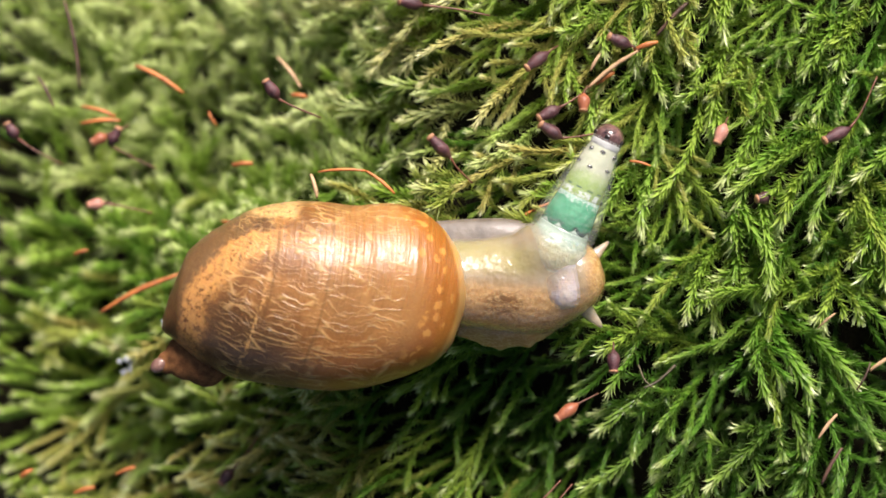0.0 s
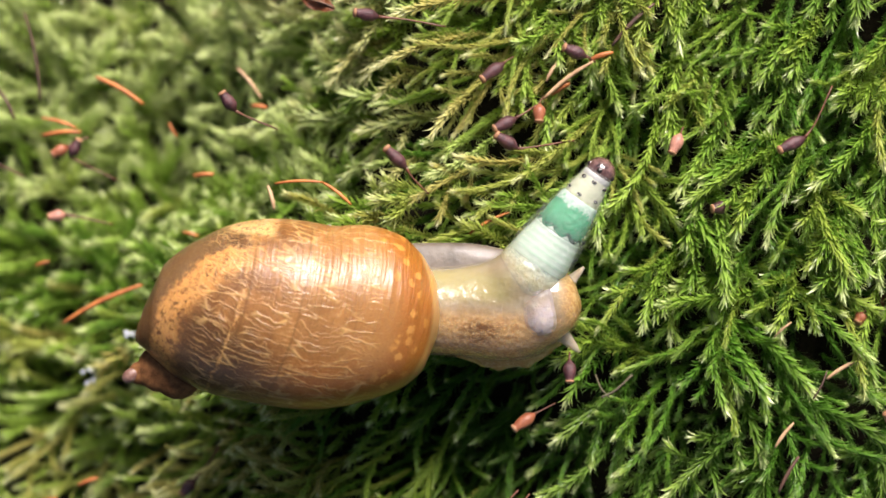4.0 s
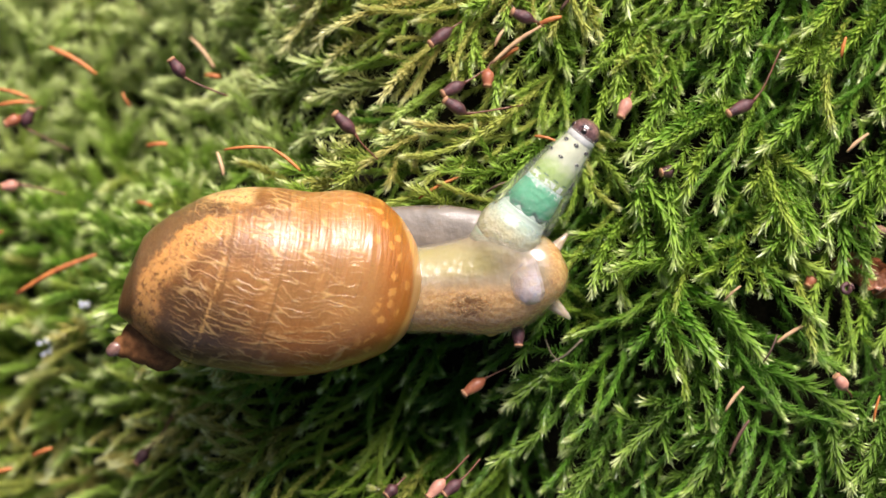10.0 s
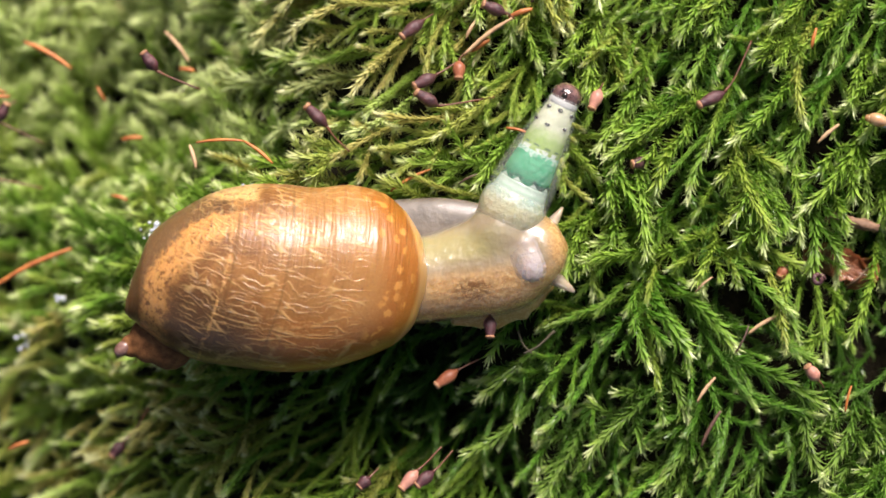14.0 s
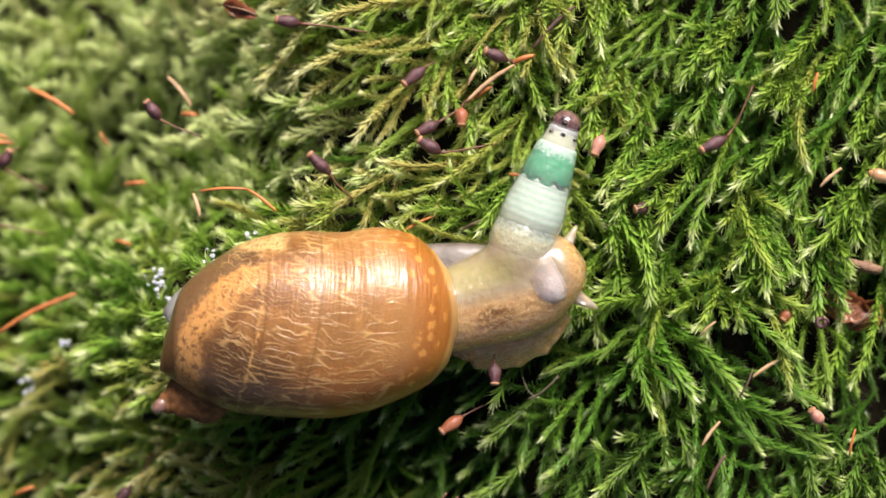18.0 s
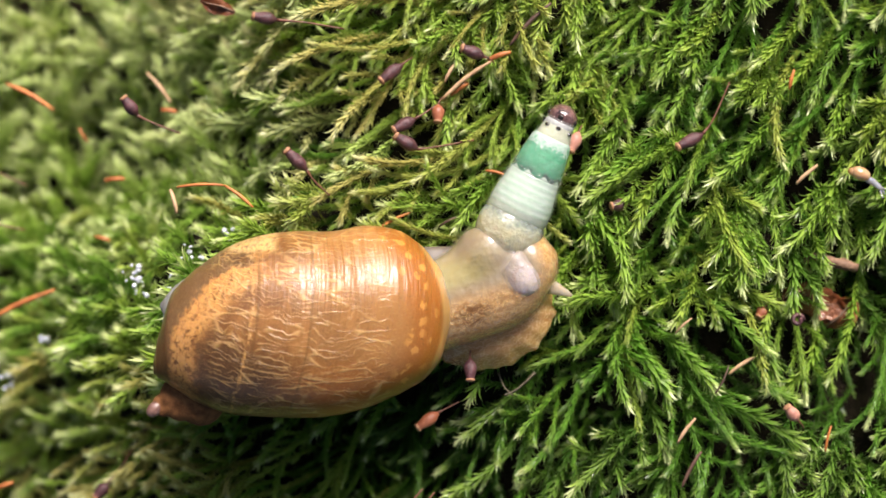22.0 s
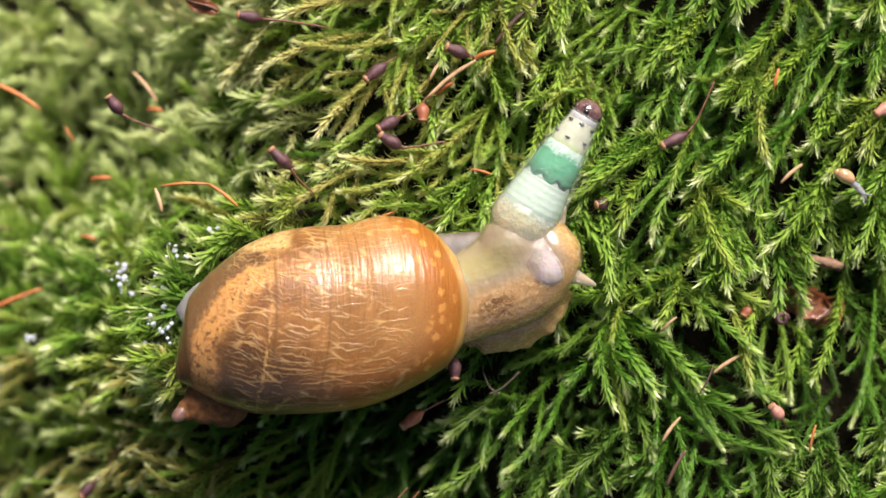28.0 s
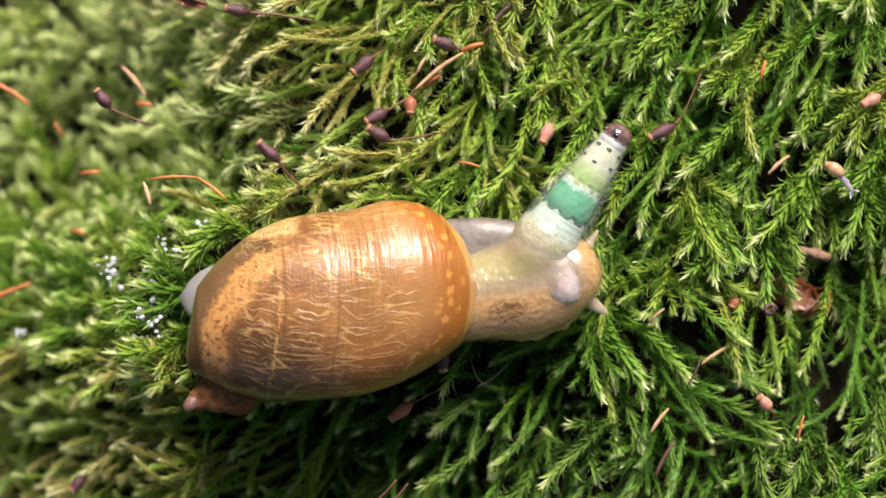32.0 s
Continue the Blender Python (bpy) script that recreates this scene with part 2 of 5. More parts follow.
def build_moss():
    rng = random.Random(5)
    branches = []

    def add(x, y, head, length, depth, hue, big, lift):
        branches.append((x, y, radians(head), length, depth, hue, big, lift))

    x = -42.0
    while x < 42:
        inner_x = -33 < x < 33
        y = -29.0
        while y < 29:
            inner = inner_x and -19.5 < y < 19.5
            px, py = x + rng.uniform(-0.7, 0.7), y + rng.uniform(-0.7, 0.7)
            y += 1.38 if inner else 2.3
            depth = -3.7 * rng.random() ** 1.05 + 0.3
            if depth > -2.3 and any((px - a) ** 2 + (py - b) ** 2 < r * r for a, b, r in HOLLOWS):
                continue
            if px > 19.5 and -9 < py < 4 and rng.random() < 0.2:
                continue
            if px < -6 and py > -2 and noise.noise((px * 0.45, py * 0.45, 1.0)) > 0.12 and rng.random() < 0.7:
                continue
            if py < -2 and px > -3 and rng.random() < 0.12:
                continue
            head, hue, spread = flow(px, py)
            h = head + rng.gauss(0, spread * 0.47)
            left = px < (-8 if py < 2 else -4) and py > -6
            length = rng.uniform(3.4, 8.0) * (0.75 if left else 1.0)
            # hue falls with depth: older leaves, plus depth shade painted into the colour
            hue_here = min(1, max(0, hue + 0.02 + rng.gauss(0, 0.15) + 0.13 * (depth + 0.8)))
            lift = rng.uniform(0.0, 1.0) if not left else rng.uniform(0.4, 2.2)
            back = length * 0.6
            proud = rng.random() < (0.28 if px > 5 else 0.2)
            depth = depth * 0.5 + 0.5 if proud else depth - 0.1
            big = rng.uniform(0.8, 1.2) * ((1.55 if px > 5 else 1.4) if proud else 0.96) * (1.8 if left else 1.0 + 0.35 * math.exp(-((px - 17) / 9) ** 2 - ((py + 2) / 7) ** 2))
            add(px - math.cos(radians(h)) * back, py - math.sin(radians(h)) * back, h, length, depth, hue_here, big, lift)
            if rng.random() < 0.42 and inner:
                sign = rng.choice((-1, 1))
                for k in range(rng.randint(3, 6)):
                    f = 0.2 + 0.12 * k + rng.uniform(-0.04, 0.04)
                    sign = -sign
                    sx = px + math.cos(radians(h)) * (f * length - back)
                    sy = py + math.sin(radians(h)) * (f * length - back)
                    add(sx, sy, h + sign * rng.uniform(25, 50), rng.uniform(1.8, 3.4) * (1.1 - 0.5 * f), depth + 0.1, hue_here, big * 0.9, lift * 0.6)
        x += 1.38 if inner_x else 2.3

    left_here = lambda a, b: a < (-9 if b < 2 else -5) and b > -6
    base, ahead, out, size, tone, owner = [], [], [], [], [], []
    picked = 0
    for bx, by, h, length, depth, hue, big, lift in branches:
        n = max(10, int(length / (0.029 * big)))
        s = np.linspace(0, 1, n)
        bend = rng.gauss(0, 0.6)
        ang = h + bend * (s - 0.3)
        X, Y = bx + np.cumsum(np.cos(ang)) * length / n, by + np.cumsum(np.sin(ang)) * length / n
        mid = canopy(float(X[n // 2]), float(Y[n // 2]))
        tip_z = rng.uniform(-0.5, 0.5) + lift * 0.5
        Z = mid + depth - 1.7 * (1 - s) ** 2 + (0.6 + tip_z) * s - 0.9 * s ** 3
        P = np.stack([X, Y, Z], 1)
        T = np.gradient(P, axis=0)
        T /= np.linalg.norm(T, axis=1)[:, None]
        side = np.stack([-T[:, 1], T[:, 0], 0 * T[:, 0]], 1)
        side /= np.linalg.norm(side, axis=1)[:, None] + 1e-9
        up = np.cross(T, side)
        roll = rng.uniform(-0.35, 0.35)
        # rows of leaves to both sides and over the back of the shoot
        phi = math.pi * (0.04 + 0.92 * ((np.arange(n) * 0.618 + rng.random()) % 1.0)) + roll
        phi += np.array([rng.uniform(-0.25, 0.25) for _ in range(n)])
        R = side * np.cos(phi)[:, None] + up * np.sin(phi)[:, None]
        closed = np.clip((s - 0.82) / 0.18, 0, 1)
        opening = np.array([rng.uniform(0.18, 0.54) for _ in range(n)]) * (1.25 if big > 1.3 else 1.0) * (1 - 0.45 * closed)
        opening *= np.where(np.abs(np.sin(phi - roll)) > 0.6, 0.72, 1.0)
        A = T * np.cos(opening)[:, None] + R * np.sin(opening)[:, None]
        O = np.cross(A, np.cross(R, T))
        L = big * np.array([rng.uniform(0.40, 0.76) for _ in range(n)]) * (0.6 + 0.4 * np.clip(s * 5, 0, 1)) * (1 - 0.3 * closed)
        # left bank: extra pale tone painted in to offset its shaded slope
        young = 0.3 + 1.1 * rng.random() + (0.5 if left_here(bx, by) else 0.0)
        glow = 0.7 * rng.random() ** 1.5 if left_here(bx, by) and by > 0 else 0.0
        fresh_lit = np.clip((s - 0.80) / 0.16, 0, 1) ** 1.5 * young * (1.35 if depth > -1.2 else 0.4)
        fresh_lit += (0.05 if big < 1.3 else 0.36) * np.clip((s - 0.2) / 0.8, 0, 1)
        # paler by place: brightness of the lit banks put into the leaf tone
        fresh_lit += (0.3 + 0.26 * min(1, max(0, (4 - bx) / 6))) * min(1, max(0, (by - 3) / 6)) * min(1, max(0, (15 - bx) / 9)) * (depth > -2.2)
        fresh_lit += 0.48 * min(1, max(0, (-3 - by) / 4)) * min(1, max(0, (-6 - bx) / 5)) * (depth > -2.2)
        fresh_lit += 0.3 * math.exp(-((bx - 0.5) / 5) ** 4 - ((by - 6.5) / 4) ** 4) * (depth > -2.2)
        fresh_lit = np.clip(fresh_lit + glow, 0, 1)
        base.append(P + R * 0.03)
        ahead.append(A)
        out.append(O)
        size.append(L)
        tone.append(np.stack([fresh_lit, np.full(n, hue), np.zeros(n)], 1))
        single = depth > -0.75 and length > 3.4 and -24 < X[-1] < 27 and -14 < Y[-1] < 15 and picked < 300
        picked += single
        owner.append(np.full(n, picked if single else 0))
    base, ahead, out = np.concatenate(base), np.concatenate(ahead), np.concatenate(out)
    size, tone = np.concatenate(size), np.concatenate(tone)
    out /= np.linalg.norm(out, axis=1)[:, None] + 1e-9
    wide = np.cross(ahead, out)
    owner = np.concatenate(owner)
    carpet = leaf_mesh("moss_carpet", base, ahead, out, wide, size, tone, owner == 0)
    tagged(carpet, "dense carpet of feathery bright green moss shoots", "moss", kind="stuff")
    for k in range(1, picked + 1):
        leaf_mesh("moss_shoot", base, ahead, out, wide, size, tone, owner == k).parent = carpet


def leaf_mesh(name, base, ahead, out, wide, size, tone, keep):
    """All leaves of one or many shoots in one mesh."""
    base, ahead, out, wide, size, tone = base[keep], ahead[keep], out[keep], wide[keep], size[keep], tone[keep]
    n = len(base)
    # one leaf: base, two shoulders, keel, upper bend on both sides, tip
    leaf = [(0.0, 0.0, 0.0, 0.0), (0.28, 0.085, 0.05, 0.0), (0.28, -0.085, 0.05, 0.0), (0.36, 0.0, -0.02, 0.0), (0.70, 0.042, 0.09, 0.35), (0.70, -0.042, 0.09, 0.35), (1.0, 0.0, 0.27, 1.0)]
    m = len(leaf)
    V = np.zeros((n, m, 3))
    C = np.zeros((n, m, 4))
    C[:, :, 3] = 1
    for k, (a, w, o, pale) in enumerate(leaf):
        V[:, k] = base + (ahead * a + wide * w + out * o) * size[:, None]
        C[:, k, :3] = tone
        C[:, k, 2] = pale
    tri = np.array([(0, 3, 1), (0, 2, 3), (1, 3, 4), (3, 2, 5), (3, 5, 4), (4, 5, 6)])
    F = (np.arange(n)[:, None, None] * m + tri[None]).reshape(-1)
    me = bpy.data.meshes.new(name)
    me.vertices.add(n * m)
    me.vertices.foreach_set("co", (V * MM).reshape(-1).astype(np.float32))
    me.loops.add(len(F))
    me.loops.foreach_set("vertex_index", F.astype(np.int32))
    me.polygons.add(len(F) // 3)
    me.polygons.foreach_set("loop_start", np.arange(0, len(F), 3, dtype=np.int32))
    me.update(calc_edges=True)
    col = me.color_attributes.new("tone", "FLOAT_COLOR", "POINT")
    col.data.foreach_set("color", C.reshape(-1).astype(np.float32))
    me.materials.append(MOSS)
    return new(name, me)


build_ground()
build_moss()


# ---- the snail ----
def ellipse(x, yc, zc, b, c, n=40, skew=0.0):
    return [(x + skew * math.sin(a), yc + b * math.cos(a), zc + c * math.sin(a)) for a in (2 * math.pi * k / n for k in range(n))]


def between(table, s):
    """Smooth values of a table of rows (s, a, b, ...) at s."""
    rows = table
    i = max(k for k in range(len(rows) - 1) if rows[k][0] <= s or k == 0)
    pts = [rows[max(i - 1, 0)], rows[i], rows[i + 1], rows[min(i + 2, len(rows) - 1)]]
    f = (s - pts[1][0]) / (pts[2][0] - pts[1][0])
    out = []
    for k in range(1, len(rows[0])):
        a, b, c, d = (p[k] for p in pts)
        out.append(0.5 * (2 * b + (c - a) * f + (2 * a - 5 * b + 4 * c - d) * f * f + (3 * b - a - 3 * c + d) * f ** 3))
    return out


def axes(nt, vec):
    sep = nt.nodes.new("ShaderNodeSeparateXYZ")
    nt.links.new(vec, sep.inputs["Vector"])
    return sep.outputs["X"], sep.outputs["Y"], sep.outputs["Z"]


def wave_tex(nt, vec, axis, scale, warp, detail=2.0, dscale=1.0):
    n = node(nt, "TexWave", Scale=scale, Distortion=warp, Detail=detail)
    n.inputs["Detail Scale"].default_value = dscale
    n.bands_direction = axis
    nt.links.new(vec, n.inputs["Vector"])
    return n.outputs["Fac"]


def shell_material():
    m, nt, b = material("amber_shell")
    v = coords(nt)
    x, y, z = axes(nt, v)
    blot, fine = noise_tex(nt, v, 0.55, 5.0, 0.6, 0.4), noise_tex(nt, v, 5.0, 4.0, 0.65)
    mul = lambda a, c: math_node(nt, "MULTIPLY", a, c)
    add = lambda a, c: math_node(nt, "ADD", a, c)
    col = mix(nt, fade(nt, blot, 0.35, 0.65), (0.155, 0.062, 0.016), (0.29, 0.128, 0.036))
    col = mix(nt, mul(mul(fade(nt, x, -1.5, 1.0), fade(nt, y, -3.5, -0.5)), 0.35), col, (0.40, 0.20, 0.062))
    # amber towards the lip and the lower edge
    rim = add(x, mul(mul(add(y, -0.5), add(y, -0.5)), 0.09))
    col = mix(nt, mul(fade(nt, rim, 1.5, 4.5), 0.6), col, (0.37, 0.175, 0.052))
    col = mix(nt, mul(fade(nt, add(rim, mul(blot, 0.8)), 5.2, 6.6), 0.85), col, (0.29, 0.092, 0.008))
    col = mix(nt, mul(fade(nt, y, -1.0, -3.8), fade(nt, x, -2.5, 2.0)), col, (0.33, 0.108, 0.010))
    # pale orange sweep round the last turn and dull brown outside it
    sx, sy = add(x, 0.6), add(y, 2.8)
    d = math_node(nt, "SQRT", add(mul(sx, sx), mul(sy, sy)))
    d = add(d, add(mul(add(blot, -0.5), 1.1), mul(add(noise_tex(nt, v, 2.3, 4.0, 0.65), -0.5), 1.0)))
    rear_half = fade(nt, x, -1.2, -3.4)
    col = mix(nt, mul(fade(nt, d, 6.6, 6.9), rear_half), col, (0.15, 0.082, 0.034))
    sweep = mul(mul(fade(nt, d, 4.8, 5.7), fade(nt, d, 7.0, 6.5)), rear_half)
    col = mix(nt, mul(mul(sweep, 0.8), fade(nt, noise_tex(nt, v, 3.0, 4.0, 0.65), 0.62, 0.5)), col, (0.60, 0.30, 0.085))
    crest = mul(mul(mul(fade(nt, y, 3.7, 4.05), fade(nt, x, -1.3, -2.0)), fade(nt, x, -5.0, -4.0)), fade(nt, fine, 0.36, 0.5))
    col = mix(nt, mul(crest, 0.85), col, (0.68, 0.44, 0.17))
    bare = add(1.0, mul(sweep, -0.9))
    # dark organs that show through
    dx, dy = add(x, 4.7), add(y, 3.0)
    r = math_node(nt, "SQRT", add(mul(mul(dx, dx), 0.5), mul(dy, dy)))
    r = add(r, mul(add(blot, -0.5), 2.0))
    col = mix(nt, mul(mul(fade(nt, r, 4.6, 1.2), 0.7), bare), col, (0.13, 0.054, 0.014))
    col = mix(nt, mul(mul(fade(nt, r, 2.9, 1.2), 0.85), bare), col, (0.062, 0.026, 0.007))
    ex, ey = add(x, 3.3), add(y, -3.35)
    r = math_node(nt, "SQRT", add(mul(ex, ex), mul(mul(ey, ey), 3.5)))
    col = mix(nt, mul(fade(nt, add(r, mul(add(blot, -0.5), 1.0)), 0.95, 0.35), 0.8), col, (0.06, 0.026, 0.01))
    # specks
    col = mix(nt, mul(mul(fade(nt, noise_tex(nt, v, 3.2, 5.0, 0.7), 0.52, 0.64), fade(nt, x, 0.0, -4.0)), 0.55), col, (0.10, 0.045, 0.014))
    col = mix(nt, mul(fade(nt, fine, 0.57, 0.70), 0.5), col, (0.11, 0.048, 0.014))
    grit = noise_tex(nt, v, 13.0, 3.0, 0.6)
    col = mix(nt, mul(fade(nt, grit, 0.52, 0.66), 0.2), col, (0.14, 0.065, 0.02))
    col = mix(nt, mul(fade(nt, grit, 0.46, 0.34), 0.16), col, (0.72, 0.46, 0.18))
    # gold wrinkles along the whorl
    wig = add(mul(add(noise_tex(nt, v, 0.7, 2.0), -0.5), 1.7), mul(add(noise_tex(nt, v, 2.0, 2.0), -0.5), 0.42))
    slope = add(mul(x, 0.11), mul(mul(x, x), -0.024))
    yy = add(add(y, slope), wig)
    wr = math_node(nt, "SINE", mul(yy, 23.0))
    lay = nt.nodes.new("ShaderNodeCombineXYZ")
    nt.links.new(mul(x, 0.42), lay.inputs["X"])
    nt.links.new(mul(yy, 1.25), lay.inputs["Y"])
    mask = mul(mul(fade(nt, x, -5.8, -4.4), fade(nt, x, 5.0, 3.4)), fade(nt, noise_tex(nt, lay.outputs["Vector"], 1.7, 2.0), 0.40, 0.54))
    line = mul(mul(fade(nt, wr, 0.62, 0.99), mask), 0.55)
    # branching creases
    net = nt.nodes.new("ShaderNodeCombineXYZ")
    nt.links.new(mul(x, 0.34), net.inputs["X"])
    nt.links.new(mul(add(add(y, slope), mul(wig, 0.42)), 2.1), net.inputs["Y"])
    nt.links.new(mul(z, 0.9), net.inputs["Z"])
    cells = node(nt, "TexVoronoi", Scale=1.0, Randomness=0.9)
    cells.feature = "DISTANCE_TO_EDGE"
    nt.links.new(net.outputs["Vector"], cells.inputs["Vector"])
    crease = mul(mul(fade(nt, cells.outputs["Distance"], 0.085, 0.01), mul(fade(nt, x, -5.6, -4.2), fade(nt, x, 5.2, 3.8))), fade(nt, noise_tex(nt, v, 0.9, 3.0), 0.40, 0.56))
    line = math_node(nt, "MAXIMUM", line, crease)
    col = mix(nt, mul(line, 0.55), col, (0.62, 0.39, 0.15))
    # growth lines across it
    gx = add(add(x, mul(mul(y, y), 0.035)), add(mul(y, -0.12), mul(wig, 0.12)))
    g = nt.nodes.new("ShaderNodeCombineXYZ")
    nt.links.new(gx, g.inputs["X"])
    nt.links.new(mul(y, 0.08), g.inputs["Y"])
    growth = noise_tex(nt, g.outputs["Vector"], 2.6, 2.0, 0.6)
    coarse = noise_tex(nt, g.outputs["Vector"], 1.0, 3.0, 0.6)
    ridge = mul(fade(nt, math_node(nt, "ABSOLUTE", add(add(gx, 2.75), mul(wig, 0.25))), 0.14, 0.03), fade(nt, y, 3.0, 1.5))
    col = mix(nt, mul(mul(ridge, fade(nt, fine, 0.42, 0.55)), 0.5), col, (0.66, 0.37, 0.12))
    for at in (-2.45, 0.35):
        seam = mul(fade(nt, math_node(nt, "ABSOLUTE", add(gx, -at)), 0.12, 0.02), mul(fade(nt, blot, 0.3, 0.55), 0.6))
        col = mix(nt, seam, col, (0.13, 0.06, 0.014))
    col = mix(nt, mul(fade(nt, growth, 0.55, 0.75), 0.13), col, (0.14, 0.065, 0.016))
    # flecks near the lip
    vor = node(nt, "TexVoronoi", Scale=1.25, Randomness=1.0)
    nt.links.new(v, vor.inputs["Vector"])
    fleck = mul(fade(nt, add(vor.outputs["Distance"], mul(add(fine, -0.5), 0.7)), 0.36, 0.24), mul(mul(fade(nt, rim, 5.0, 5.7), fade(nt, rim, 7.1, 6.6)), fade(nt, coarse, 0.36, 0.48)))
    col = mix(nt, mul(fleck, 0.6), col, (0.62, 0.31, 0.07))
    col = mix(nt, mul(fade(nt, rim, 7.05, 7.25), 0.6), col, (0.62, 0.38, 0.12))
    nt.links.new(col, b.inputs["Base Color"])
    nt.links.new(add(0.26, mul(fine, 0.12)), b.inputs["Roughness"])
    b.inputs["Specular IOR Level"].default_value = 0.5
    b.inputs["Coat Weight"].default_value = 0.32
    b.inputs["Coat Roughness"].default_value = 0.36
    b.inputs["Subsurface Weight"].default_value = 0.22
    b.inputs["Subsurface Radius"].default_value = (1.0, 0.40, 0.10)
    b.inputs["Subsurface Scale"].default_value = 0.0028
    near_lip = add(0.14, mul(mul(fade(nt, x, -3.5, 3.5), fade(nt, y, -0.8, 2.0)), 1.1))
    streak = noise_tex(nt, g.outputs["Vector"], 6.5, 2.0, 0.6)
    h = add(add(mul(add(mul(growth, near_lip), mul(mul(streak, 0.28), fade(nt, y, 0.0, 2.5))), 0.9), mul(mul(coarse, near_lip), 1.3)), add(mul(line, 0.14), mul(fine, 0.04)))
    bump(nt, b, h, 1.0, 0.15)
    return m


def flesh_material(name, dark, light, veins, see=0.5, rough=0.2, yellow=None, wet=0.6, base=None, end=None, clear=1.0, soft=False, tail=None, lumpy=0.3, rise=None, veil=False, opens=False):
    m, nt, b = material(name)
    v = coords(nt)
    x, y, z = axes(nt, v)
    big, fine = noise_tex(nt, v, 0.7, 4.0), noise_tex(nt, v, 6.0, 4.0, 0.6)
    col = mix(nt, fade(nt, big, 0.35, 0.65), dark, light)
    if yellow:
        band = math_node(nt, "MULTIPLY", math_node(nt, "MULTIPLY", fade(nt, y, 0.1, 0.9), fade(nt, y, 2.5, 1.5)), fade(nt, x, -0.8, -2.6))
        col = mix(nt, math_node(nt, "MULTIPLY", band, 0.6), col, yellow)
    if veins:
        w = node(nt, "TexVoronoi", Scale=2.4)
        w.feature = "DISTANCE_TO_EDGE"
        warped = nt.nodes.new("ShaderNodeVectorMath")
        warped.operation = "ADD"
        nz = node(nt, "TexNoise", Scale=2.2, Detail=4.0)
        nt.links.new(v, nz.inputs["Vector"])
        drawn = node(nt, "Mapping", Scale=(0.5, 1.15, 1.0), Rotation=(0, 0, 0.3))
        nt.links.new(v, drawn.inputs["Vector"])
        nt.links.new(drawn.outputs["Vector"], warped.inputs[0])
        nt.links.new(nz.outputs["Color"], warped.inputs[1])
        nt.links.new(warped.outputs[0], w.inputs["Vector"])
        net = fade(nt, w.outputs["Distance"], 0.10, 0.015)
        low = math_node(nt, "MAXIMUM", fade(nt, y, *veins), fade(nt, x, 0.5, 1.6))
        col = mix(nt, math_node(nt, "MULTIPLY", low, 0.8), col, (0.50, 0.285, 0.105))
        ox, oy = math_node(nt, "ADD", x, 3.3), math_node(nt, "ADD", y, 1.2)
        organ = math_node(nt, "SQRT", math_node(nt, "ADD", math_node(nt, "MULTIPLY", math_node(nt, "MULTIPLY", ox, ox), 0.4), math_node(nt, "MULTIPLY", oy, oy)))
        organ = math_node(nt, "ADD", organ, math_node(nt, "MULTIPLY", math_node(nt, "ADD", fine, -0.5), 1.0))
        col = mix(nt, math_node(nt, "MULTIPLY", fade(nt, organ, 0.9, 0.3), 0.75), col, (0.13, 0.05, 0.015))
        col = mix(nt, math_node(nt, "MULTIPLY", math_node(nt, "MULTIPLY", net, low), 0.8), col, (0.72, 0.49, 0.23))
        speck = math_node(nt, "MULTIPLY", fade(nt, fine, 0.56, 0.68), low)
        col = mix(nt, math_node(nt, "MULTIPLY", speck, 0.28), col, (0.20, 0.09, 0.03))
    else:
        col = mix(nt, math_node(nt, "MULTIPLY", fade(nt, fine, 0.6, 0.72), 0.3), col, dark)
    if rise:
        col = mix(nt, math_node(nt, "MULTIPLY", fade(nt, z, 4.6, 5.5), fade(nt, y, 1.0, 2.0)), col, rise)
    if tail:
        col = mix(nt, fade(nt, x, -5.0, -7.5), col, tail)
    if end:
        col = mix(nt, fade(nt, x, -0.2, 0.9), col, end)
    if base:
        col = mix(nt, fade(nt, x, 1.0, -0.6), col, base)
    nt.links.new(col, b.inputs["Base Color"])
    b.inputs["Roughness"].default_value = rough
    b.inputs["Coat Weight"].default_value = wet
    b.inputs["Alpha"].default_value = clear
    if base:
        nt.links.new(math_node(nt, "MULTIPLY", math_node(nt, "MULTIPLY", fade(nt, x, -3.6, -3.2), fade(nt, math_node(nt, "ADD", x, math_node(nt, "MULTIPLY", math_node(nt, "ADD", fine, -0.5), 1.2)), 1.3, 0.1)), clear), b.inputs["Alpha"])
    if veil:
        thread = math_node(nt, "MULTIPLY", math_node(nt, "MULTIPLY", net, low), 0.25)
        nt.links.new(math_node(nt, "ADD", thread, clear), b.inputs["Alpha"])
    if opens:
        # the skin thins out where the swollen stalk leaves it
        along = math_node(nt, "ADD", math_node(nt, "MULTIPLY", math_node(nt, "ADD", x, 0.6), 0.643), math_node(nt, "MULTIPLY", math_node(nt, "ADD", y, -2.5), 0.766))
        along = math_node(nt, "ADD", along, math_node(nt, "MULTIPLY", math_node(nt, "ADD", fine, -0.5), 0.8))
        thin = fade(nt, along, 0.3, -0.9)
        nt.links.new(math_node(nt, "MULTIPLY", thin, math_node(nt, "ADD", thread, clear) if veil else clear), b.inputs["Alpha"])
    if soft:
        slant = math_node(nt, "ADD", math_node(nt, "MULTIPLY", x, 0.6), math_node(nt, "MULTIPLY", y, -0.8))
        nt.links.new(math_node(nt, "MULTIPLY", fade(nt, slant, -1.6, 0.3), clear), b.inputs["Alpha"])
    b.inputs["Coat Roughness"].default_value = 0.04
